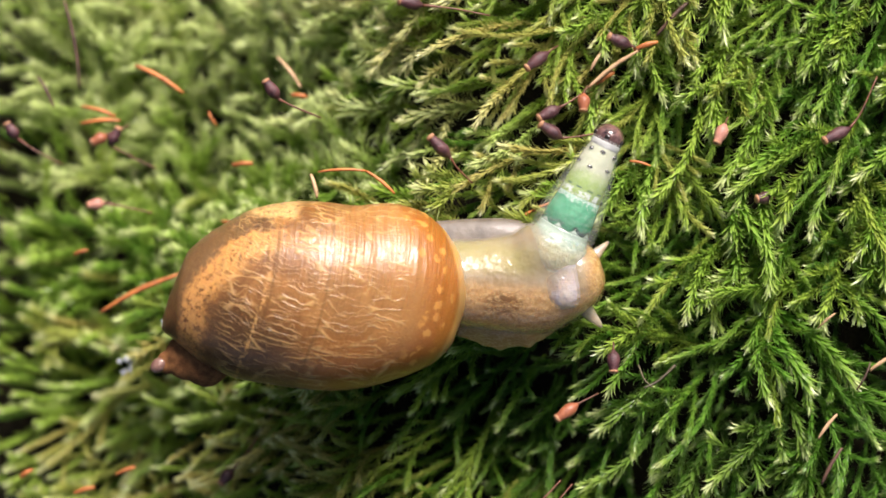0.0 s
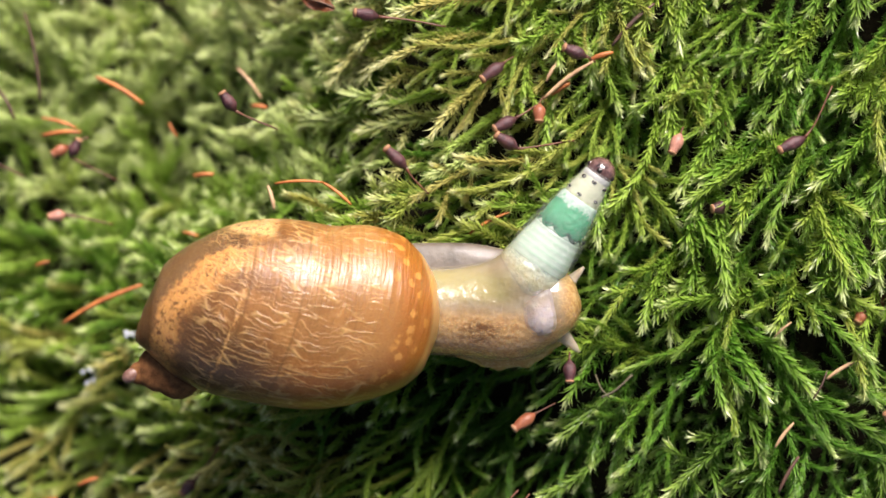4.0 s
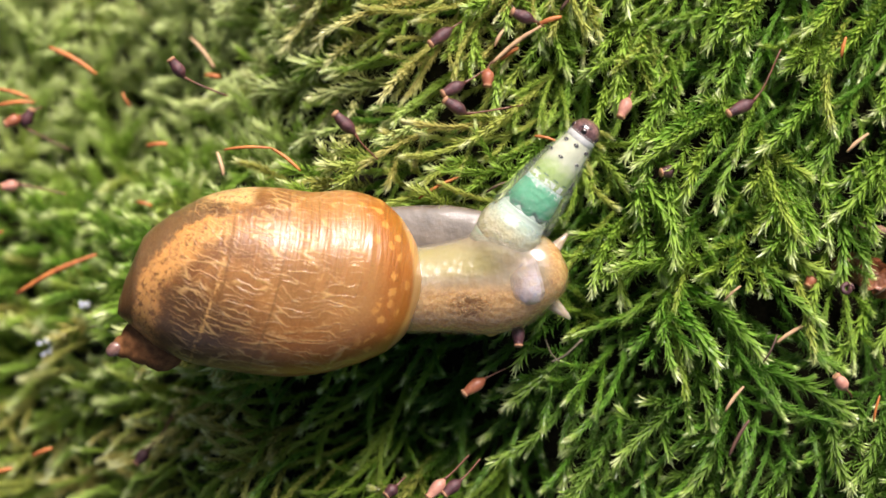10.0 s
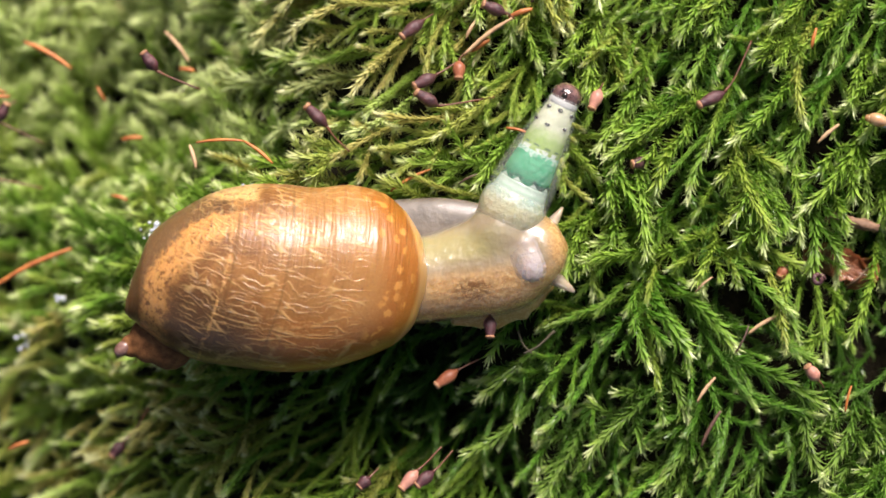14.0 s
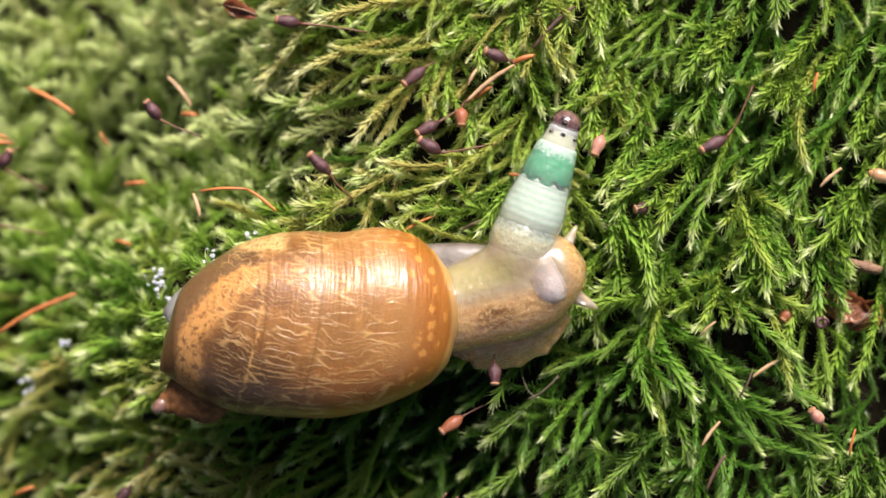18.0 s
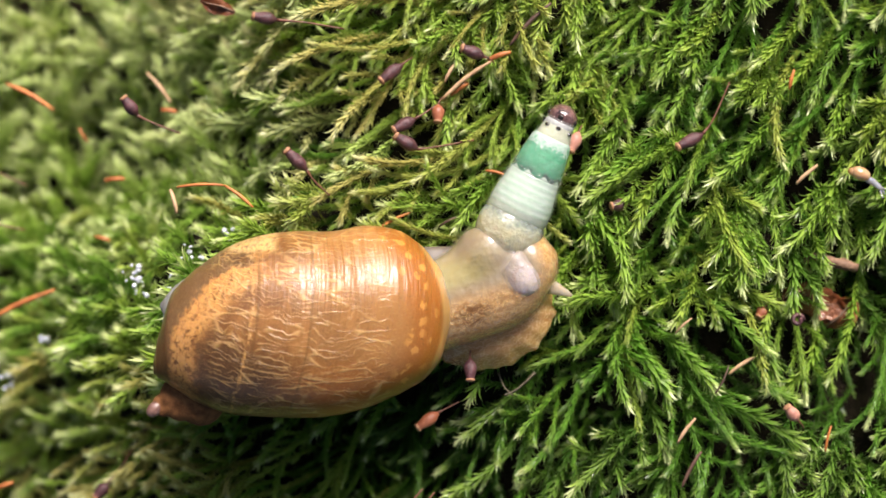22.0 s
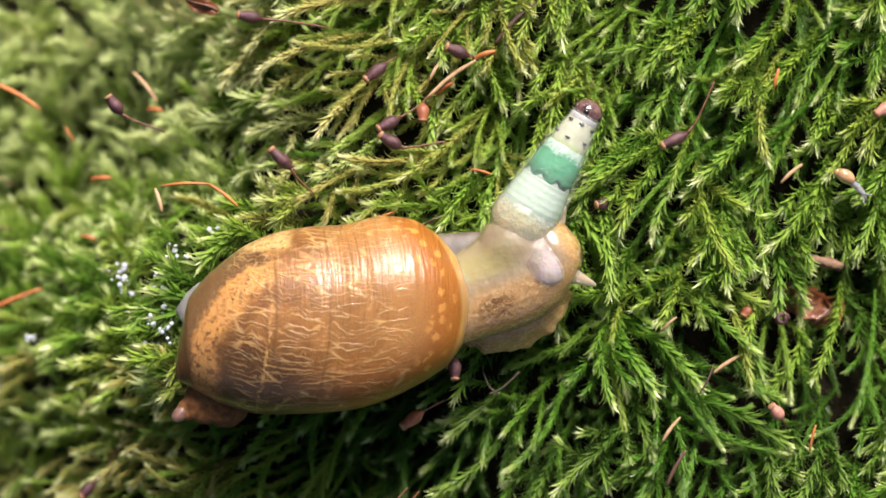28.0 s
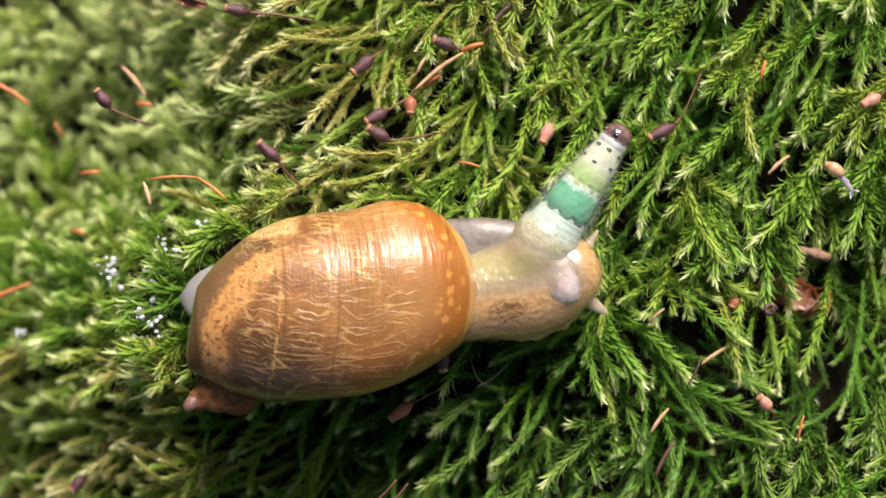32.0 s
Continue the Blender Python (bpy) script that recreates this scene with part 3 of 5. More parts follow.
    b.inputs["Subsurface Weight"].default_value = see
    b.inputs["Subsurface Radius"].default_value = (1.0, 0.75, 0.45)
    b.inputs["Subsurface Scale"].default_value = 0.0016 if rise else 0.0008
    lump = noise_tex(nt, v, 2.6, 3.0, 0.5)
    bump(nt, b, math_node(nt, "ADD", lump, math_node(nt, "MULTIPLY", fine, 0.05)), lumpy, 0.3)
    return m


def sac_material(name, lower, upper, a, b_at, spots=None, dashes=None, rings=None):
    """A wet banded skin; colours change along the stalk from a to b_at."""
    m, nt, b = material(name)
    v = coords(nt)
    x, y, z = axes(nt, v)
    fine, big = noise_tex(nt, v, 2.6, 4.0, 0.6), noise_tex(nt, v, 1.1, 3.0)
    wob = math_node(nt, "ADD", x, math_node(nt, "MULTIPLY", math_node(nt, "ADD", fine, -0.5), 0.9))
    col = mix(nt, fade(nt, wob, a, b_at), lower, upper)
    if rings:
        w = wave_tex(nt, v, "X", 0.85, 1.0, 2.0, 1.0)
        col = mix(nt, math_node(nt, "MULTIPLY", fade(nt, w, 0.5, 0.95), 0.3), col, rings)
    if spots:
        at, width, tint = spots
        near = fade(nt, math_node(nt, "ABSOLUTE", math_node(nt, "ADD", x, -at)), width, width * 0.4)
        col = mix(nt, math_node(nt, "MULTIPLY", near, fade(nt, noise_tex(nt, v, 3.4, 3.0, 0.6), 0.44, 0.56)), col, tint)
    if dashes:
        at, width, tint = dashes
        ang = math_node(nt, "ARCTAN2", z, y)
        teeth = math_node(nt, "SINE", math_node(nt, "MULTIPLY", ang, 11.0))
        near = fade(nt, math_node(nt, "ABSOLUTE", math_node(nt, "ADD", x, -at)), width, width * 0.35)
        col = mix(nt, math_node(nt, "MULTIPLY", near, fade(nt, teeth, -0.5, 0.3)), col, tint)
    nt.links.new(col, b.inputs["Base Color"])
    b.inputs["Roughness"].default_value = 0.22
    b.inputs["Coat Weight"].default_value = 0.8
    b.inputs["Coat Roughness"].default_value = 0.06
    b.inputs["Subsurface Weight"].default_value = 0.35
    b.inputs["Subsurface Radius"].default_value = (0.7, 0.9, 0.7)
    b.inputs["Subsurface Scale"].default_value = 0.0007
    h = math_node(nt, "ADD", big, math_node(nt, "MULTIPLY", fine, 0.3))
    if rings:
        h = math_node(nt, "ADD", math_node(nt, "MULTIPLY", h, 0.5), math_node(nt, "MULTIPLY", w, 0.07))
    bump(nt, b, h, 0.45, 0.32)
    return m


def band_material():
    """Deep green with a scalloped pale lower edge, dark dashes along it and a white cloudy top."""
    m, nt, b = material("sac_green")
    v = coords(nt)
    x, y, z = axes(nt, v)
    mul = lambda a, c: math_node(nt, "MULTIPLY", a, c)
    add = lambda a, c: math_node(nt, "ADD", a, c)
    fine, big = noise_tex(nt, v, 2.6, 4.0, 0.6), noise_tex(nt, v, 1.1, 3.0)
    ang = math_node(nt, "ARCTAN2", z, y)
    lobes = math_node(nt, "ABSOLUTE", math_node(nt, "SINE", add(mul(ang, 4.5), mul(big, 1.5))))
    edge = add(add(x, mul(lobes, 0.2)), mul(add(fine, -0.5), 0.3))
    col = mix(nt, fade(nt, add(x, mul(fine, 0.5)), 1.6, 2.9), (0.008, 0.15, 0.058), (0.055, 0.32, 0.15))
    col = mix(nt, mul(mul(fade(nt, edge, 1.54, 1.62), fade(nt, edge, 1.86, 1.7)), fade(nt, big, 0.42, 0.5)), col, (0.003, 0.035, 0.016))
    col = mix(nt, fade(nt, edge, 1.62, 1.54), col, (0.44, 0.53, 0.43))
    cloud = add(x, mul(add(noise_tex(nt, v, 2.2, 4.0, 0.65), -0.5), 1.8))
    col = mix(nt, mul(fade(nt, cloud, 2.95, 3.25), 0.75), col, (0.52, 0.60, 0.52))
    nt.links.new(col, b.inputs["Base Color"])
    b.inputs["Roughness"].default_value = 0.22
    b.inputs["Coat Weight"].default_value = 0.8
    b.inputs["Coat Roughness"].default_value = 0.06
    b.inputs["Subsurface Weight"].default_value = 0.3
    b.inputs["Subsurface Radius"].default_value = (0.7, 0.9, 0.7)
    b.inputs["Subsurface Scale"].default_value = 0.0004
    bump(nt, b, add(big, mul(fine, 0.4)), 0.5, 0.32)
    return m


def film_material():
    m, nt, b = material("clear_skin")
    v = coords(nt)
    b.inputs["Base Color"].default_value = (0.85, 0.88, 0.82, 1)
    b.inputs["Roughness"].default_value = 0.08
    x, y, z = axes(nt, v)
    nt.links.new(math_node(nt, "MULTIPLY", fade(nt, x, -0.4, 0.8), 0.1), b.inputs["Alpha"])
    b.inputs["Specular IOR Level"].default_value = 0.4
    b.inputs["Coat Weight"].default_value = 1.0
    b.inputs["Coat Roughness"].default_value = 0.03
    bump(nt, b, noise_tex(nt, v, 2.4, 3.0, 0.6), 0.9, 0.3)
    return m


SHELL_MAT = shell_material()
SPIRE_MAT = plain("spire", (0.10, 0.040, 0.014), (0.27, 0.118, 0.042), 2.4, 0.65, 0.14)
SPIRE_MAT.node_tree.nodes["Principled BSDF"].inputs["Specular IOR Level"].default_value = 0.15
NUB_MAT = plain("spire_tip", (0.12, 0.055, 0.038), (0.27, 0.155, 0.12), 3.0, 0.2, 0.04, 0.5)
FLESH = flesh_material("flesh", (0.44, 0.355, 0.23), (0.53, 0.445, 0.32), (0.3, -0.8), 0.0, 0.1, (0.52, 0.48, 0.19), 1.0, clear=0.22, lumpy=0.45, veil=True, opens=True)
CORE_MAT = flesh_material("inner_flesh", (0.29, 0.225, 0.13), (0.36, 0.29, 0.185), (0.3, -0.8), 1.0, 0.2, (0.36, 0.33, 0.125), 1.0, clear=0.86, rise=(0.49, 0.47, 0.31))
STALK_MAT = flesh_material("stalk_flesh", (0.42, 0.39, 0.26), (0.52, 0.49, 0.34), False, 0.8, 0.1, wet=1.0, clear=0.96, base=(0.49, 0.46, 0.30), end=(0.47, 0.53, 0.42), lumpy=0.45)
KNOB_MAT = flesh_material("knob_flesh", (0.46, 0.38, 0.33), (0.53, 0.455, 0.43), False, 1.0, 0.1, wet=1.0, clear=0.9, soft=True, lumpy=0.5)
KNOB_MAT.node_tree.nodes["Principled BSDF"].inputs["Subsurface Scale"].default_value = 0.0022
FEELER_MAT = flesh_material("feeler_flesh", (0.46, 0.37, 0.26), (0.58, 0.49, 0.38), False, 0.5, 0.12, wet=1.0, clear=0.65)
FRINGE_MAT = flesh_material("fringe_flesh", (0.60, 0.34, 0.11), (0.72, 0.46, 0.18), (6.0, 4.0), 0.9, 0.2, wet=0.4, clear=0.85, lumpy=0.15)
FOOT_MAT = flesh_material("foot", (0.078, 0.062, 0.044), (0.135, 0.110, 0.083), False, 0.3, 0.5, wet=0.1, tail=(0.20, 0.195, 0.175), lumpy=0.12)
GREEN = band_material()
PALE = sac_material("sac_pale", (0.48, 0.49, 0.35), (0.44, 0.53, 0.43), -1.4, 0.0, None, None, (0.27, 0.46, 0.29))
LIME = sac_material("sac_lime", (0.26, 0.37, 0.08), (0.47, 0.485, 0.335), 4.0, 5.0, (3.45, 0.25, (0.54, 0.60, 0.50)), (3.75, 0.07, (0.08, 0.14, 0.05)))
DOT = plain("sac_dot", (0.012, 0.008, 0.006), (0.03, 0.02, 0.015), 2.0, 0.15, 0.02, 0.5)
CAP = plain("sac_cap", (0.014, 0.006, 0.007), (0.26, 0.14, 0.12), 1.1, 0.06, 0.04, 1.0)
COLLAR = plain("sac_collar", (0.36, 0.36, 0.33), (0.55, 0.55, 0.52), 2.0, 0.15, 0.04, 0.6)
FILM = film_material()

# x, top edge, bottom edge of the body whorl, seen from above
WHORL = [(-8.1, -1.6, -2.6), (-7.9, -0.6, -2.75), (-7.2, 1.6, -3.2), (-6.0, 2.85, -3.95), (-4.2, 4.05, -4.6), (-2.4, 4.66, -4.75),
         (-0.6, 4.86, -4.82), (1.2, 4.85, -4.72), (3.0, 5.15, -4.3), (4.8, 4.85, -3.55), (6.0, 4.0, -2.85),
         (6.9, 2.8, -1.8), (7.35, 1.3, -0.2), (7.42, 0.6, 0.5)]


def cone(rows, n=36, sides=40):
    """A round body along x from rows of (x, radius)."""
    rings = []
    for k in range(n):
        s = rows[0][0] + (rows[-1][0] - rows[0][0]) * k / (n - 1)
        r, = between(rows, s)
        rings.append([(s, r * math.cos(a), r * math.sin(a)) for a in (2 * math.pi * j / sides for j in range(sides))])
    return loft(bmesh.new(), rings)


def ball(x, y, z, a, b, c, n=14, sides=20, lean=0.0):
    """An egg with half axes a, b, c."""
    rings = []
    for k in range(n):
        t = math.pi * (k + 0.5) / n - math.pi / 2
        rings.append([(x + a * math.sin(t), y + lean * math.sin(t) + b * math.cos(t) * math.cos(f), z + c * math.cos(t) * math.sin(f))
                      for f in (2 * math.pi * j / sides for j in range(sides))])
    return loft(bmesh.new(), rings)


def merge(bm, other):
    """Add the faces of another bmesh."""
    me = bpy.data.meshes.new("piece")
    other.to_mesh(me)
    other.free()
    bm.from_mesh(me)
    bpy.data.meshes.remove(me)
    return bm


# the drawn-in second eye stalk: its line over the head, and its thickness
KNOB_LINE = [(-0.9, 2.0, 2.8), (-0.65, 1.4, 3.4), (-0.4, 0.7, 3.7), (-0.25, 0.1, 3.8), (-0.15, -0.35, 3.8), (-0.08, -0.75, 3.75), (-0.04, -1.05, 3.68), (-0.02, -1.2, 3.65)]
KNOB_RADII = [1.25, 1.25, 1.25, 1.22, 1.16, 0.98, 0.68, 0.25]


def sole_sheet(half_x, half_y, high):
    """A thin skirt of flesh that rises from a wavy edge towards the body."""
    bm = bmesh.new()
    rows = []
    n = 96
    for r, h, low in ((0.25, 1.0, 0), (0.45, 0.92, 0), (0.62, 0.78, 0), (0.76, 0.58, 0), (0.87, 0.36, 0), (0.94, 0.22, 0), (0.985, 0.15, 0), (1.0, 0.07, 0), (0.985, 0.0, 1), (0.8, -0.02, 1), (0.3, -0.02, 1)):
        ring = []
        for k in range(n):
            a = 2 * math.pi * k / n
            wave = 1 + r ** 3 * (0.022 * math.sin(11 * a + 0.6) + 0.018 * math.sin(17 * a + 2.0) + 0.012 * math.sin(27 * a))
            ring.append((half_x * r * wave * math.cos(a), half_y * r * wave * math.sin(a), high * h + 0.05 * r * r * math.sin(14 * a) * (1 - low)))
        rows.append(ring)
    return loft(bm, rows)


def build_snail():
    snail = new("amber_snail")
    tagged(snail, "glossy amber land snail with a green-banded swollen eye stalk", "snail")
    rings = []
    for k in range(72):
        s = -8.1 + (7.42 + 8.1) * (0.5 - 0.5 * math.cos(math.pi * k / 71))
        top, bot = between(WHORL, s)
        b = max((top - bot) / 2, 0.05)
        rings.append(ellipse(s, (top + bot) / 2, 4.4, b, b * 0.82, 80))
    shell = part("shell", loft(bmesh.new(), rings), SHELL_MAT, snail, "translucent amber shell with gold wrinkles and growth lines")
    coil = [(0.4, 0.3), (0.52, 0.46), (0.7, 0.58), (0.86, 0.6), (0.96, 0.64), (1.1, 0.84), (1.35, 1.06), (1.6, 1.16), (1.72, 1.2), (1.9, 1.42), (2.3, 1.72), (2.8, 1.82), (3.3, 1.7), (4.2, 1.1)]
    cone_bm = tube([(-8.55 + 0.93 * s, -4.55 + 0.36 * s, 0) for s, r in coil], [r for s, r in coil], 36)
    for vert in cone_bm.verts:
        vert.co.z = vert.co.z * 0.62 + (3.9 - 0.12 * (vert.co.x / MM + 8)) * MM
    part("spire", cone_bm, SPIRE_MAT, shell, "small reddish-brown spire of the shell")
    part("apex", ball(-8.14, -4.4, 4.0, 0.45, 0.42, 0.36, lean=0.14), NUB_MAT, shell, "pinkish pointed tip of the spire")
    for ob in (shell, *shell.children):
        for vert in ob.data.vertices:
            vert.co = (vert.co.x * 1.02, vert.co.y * 1.03 - 0.04 * MM, vert.co.z)
    foot_rows = [(-9.0, 0.1, 0.05), (-8.8, 0.7, 0.3), (-7.8, 1.5, 0.45), (-6.5, 1.9, 0.5), (-3, 2.7, 0.6), (2, 3.0, 0.7), (7, 3.1, 0.8), (9.5, 2.6, 0.7), (11.0, 1.7, 0.5), (12.2, 0.1, 0.1)]
    rings = []
    for k in range(40):
        s = -9.0 + 21.2 * k / 39
        b, c = between(foot_rows, s)
        rings.append(ellipse(s, 1.0 + 0.15 * s, 0.9, max(b, 0.05), max(c, 0.04), 32))
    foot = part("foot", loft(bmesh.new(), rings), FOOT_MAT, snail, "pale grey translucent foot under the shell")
    neck_rows = [(-9.0, 2.1, -2.3), (-7.0, 2.15, -2.65), (-5.2, 2.2, -2.7), (-3.5, 2.6, -2.75), (-1.8, 3.1, -2.8), (-0.3, 3.0, -2.5),
                 (0.9, 2.7, -1.7), (1.8, 1.9, -0.9), (2.35, 0.7, 0.1)]
    rings = []
    for k in range(48):
        s = -9.0 + 11.35 * (0.5 - 0.5 * math.cos(math.pi * k / 47))
        top, bot = between(neck_rows, s)
        b = max((top - bot) / 2, 0.03)
        rings.append(ellipse(s, (top + bot) / 2, 2.7, b, min(b, 2.15), 44))
    body = loft(bmesh.new(), rings)
    merge(body, ball(-1.0, 1.3, 2.7, 2.6, 1.8, 1.95, 22, 32))
    # shoulders of the two eye stalks: one swollen, one drawn in
    c, q = math.cos(radians(50)), math.sin(radians(50))
    merge(body, tube([(-0.8 + a * c, 2.4 + a * q, 3.5 - 0.17 * max(0.0, 0.3 - a) ** 2) for a in (-3.5, -2.7, -2.0, -1.4, -0.9, -0.4, 0.0, 0.35, 0.55)],
                     [1.7, 1.9, 1.95, 1.95, 1.92, 1.8, 1.55, 1.15, 0.6], 24))
    merge(body, tube(KNOB_LINE, [r * 0.8 for r in KNOB_RADII], 24))
    head = part("head", body, FLESH, snail, "honey-coloured translucent neck and head with fine veins")
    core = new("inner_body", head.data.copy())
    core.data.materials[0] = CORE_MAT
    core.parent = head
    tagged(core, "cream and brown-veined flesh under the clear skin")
    for ob in (head, core):
        blend = ob.modifiers.new("blend", "REMESH")
        blend.mode, blend.voxel_size, blend.use_smooth_shade = "VOXEL", 0.17 * MM, True
        soften = ob.modifiers.new("soften", "SMOOTH")
        soften.factor, soften.iterations = 0.5, 30
    shrink = core.modifiers.new("shrink", "DISPLACE")
    shrink.strength, shrink.mid_level = -0.14 * MM, 0.0
    part("knob", tube(curve_points(KNOB_LINE, 22), [between([(k, r) for k, r in enumerate(KNOB_RADII)], 7 * k / 21.01)[0] for k in range(22)], 32), KNOB_MAT, head, "milky rounded stump of the drawn-in second eye stalk")
    part("feeler", tube([(0.7, -0.7, 2.2), (1.5, -1.4, 2.1), (2.0, -1.85, 2.0), (2.2, -2.05, 2.0)], [0.6, 0.36, 0.19, 0.08], 14), FEELER_MAT, head, "short translucent lower feeler")
    part("feeler", tube([(0.7, 0.9, 2.3), (1.5, 1.85, 2.3), (1.95, 2.35, 2.3), (2.15, 2.6, 2.3)], [0.6, 0.34, 0.17, 0.07], 14), FEELER_MAT, head, "short translucent upper feeler")
    skirt = sole_sheet(3.6, 2.75, 1.7)
    bmesh.ops.translate(skirt, verts=skirt.verts, vec=(0, 0.5 * MM, -0.6 * MM))
    fringe = part("sole_fringe", skirt, FRINGE_MAT, snail, "honey-coloured veined edge of the foot")
    # swollen eye stalk along x, 7.2 long: a fleshy root, and a sac that slides in a clear skin
    root = cone([(-1.84, 0.1), (-1.7, 0.7), (-1.4, 1.2), (-1.0, 1.54), (-0.5, 1.77), (0.0, 1.84), (0.5, 1.8), (0.9, 1.62), (1.25, 1.25), (1.45, 0.4)], 48, 48)
    stalk = part("eye_stalk", root, STALK_MAT, snail, "cream translucent swollen eye stalk")
    back_bm = cone([(-3.0, 0.6), (-2.4, 1.2), (-1.7, 1.55), (-0.9, 1.71), (-0.3, 1.7), (0.3, 1.61), (0.9, 1.49), (1.36, 1.41)], 60)
    for vert in back_bm.verts:
        vert.co.z -= 0.1 * max(0.0, 0.1 - vert.co.x / MM) ** 2 * MM
    rear = part("sac_rear", back_bm, PALE, stalk, "milky pale sac with faint green rings")
    band = part("green_band", cone([(1.36, 1.41), (1.8, 1.37), (2.3, 1.31), (2.9, 1.22), (3.3, 1.14), (3.5, 1.06), (3.64, 0.9)], 48, 56), GREEN, stalk, "deep green band with dark teeth under a white cloudy edge")
    front = part("sac_front", cone([(2.5, 0.9), (2.9, 1.1), (3.4, 1.16), (4.0, 1.12), (4.6, 1.05), (5.3, 0.96), (5.9, 0.83), (6.45, 0.76)], 48), LIME, stalk, "lime and cream front of the sac")
    for a, s in ((0.45, 5.0), (1.3, 4.95), (2.3, 5.08), (0.8, 5.86), (1.6, 5.9), (2.5, 5.84)):
        r = between([(4.0, 1.12), (4.6, 1.05), (5.3, 0.96), (5.9, 0.83), (6.45, 0.76)], s)[0]
        part("dot", ball(s, r * math.cos(a), r * math.sin(a), 0.085 + 0.03 * (s > 5.5), 0.16, 0.1, 6, 10), DOT, front, "black dot")
    tip = part("tip", cone([(6.1, 0.62), (6.35, 0.76), (6.7, 0.83), (7.0, 0.76), (7.25, 0.55), (7.38, 0.3), (7.42, 0.05)], 24), CAP, stalk, "glossy red-brown tip")
    part("collar", cone([(6.0, 0.7), (6.15, 0.8), (6.35, 0.82), (6.5, 0.79)], 8), COLLAR, tip, "whitish collar under the tip")
    for a in (0.35, 1.45, 2.6):
        part("eye_spot", ball(6.72, 0.75 * math.cos(a), 0.75 * math.sin(a), 0.17, 0.19, 0.13, 8, 12), DOT, tip, "dark eye spot")
    part("skin", cone([(-0.5, 1.86), (0.6, 1.8), (1.6, 1.78), (2.4, 1.7), (3.2, 1.56), (4.2, 1.36), (5.2, 1.15), (6.1, 0.92), (6.6, 0.86)], 60), FILM, stalk, "clear wet skin")
    return snail, shell, foot, head, stalk, rear, band, front, tip, fringe


snail, shell, foot, head, stalk, rear, band, front, tip, fringe = build_snail()


# ---- moss capsules, needles and litter ----
def level(p, z):
    """The plan is drawn at height 0; a thing at another height keeps its line of sight."""
    k = (110.5 - z) / 110.5
    return p[0] * k, p[1] * k


def build_capsule(mouth, neck, stem, mat, z=0.3, fat=0.38, label="brown-purple moss capsule on a thin dark stalk", lift=0.25):
    """A spore capsule from its mouth to its neck, and the stalk that carries it."""
    thing = new("moss_capsule")
    if z < -1.5:
        z = max(-10.0, canopy(*neck) + 1.7)
    z += 0.45
    neck, mouth, *stem = [level(p, z) for p in (neck, mouth, *stem)]
    thing.location = (neck[0] * MM, neck[1] * MM, z * MM)
    tagged(thing, label, "moss capsule", group="moss capsules")
    m = Vector((mouth[0] - neck[0], mouth[1] - neck[1], lift))
    n = 14
    path = [m * (k / (n - 1)) for k in range(n)]
    prof = [0.28, 0.45, 0.68, 0.86, 0.96, 1.0, 1.0, 0.98, 0.94, 0.88, 0.8, 0.72, 0.66, 0.62]
    part("urn", tube(path, [fat * p * 0.95 for p in prof], 14), mat, thing)
    part("mouth", tube([m * 0.97, m * 1.03, m * 1.1], [fat * 0.66, fat * 0.72, fat * 0.5], 14), MOUTH, thing, "pale rim of the capsule's mouth")
    pts = [(0.0, 0.0, 0.0)] + [(x - neck[0], y - neck[1], -0.1 - 0.22 * k * k) for k, (x, y) in enumerate(stem)]
    line = curve_points(pts, 14)
    part("stalk", tube(line, [0.1 - 0.05 * min(1, k / 4) for k in range(14)], 8), SETA, thing)
    return thing


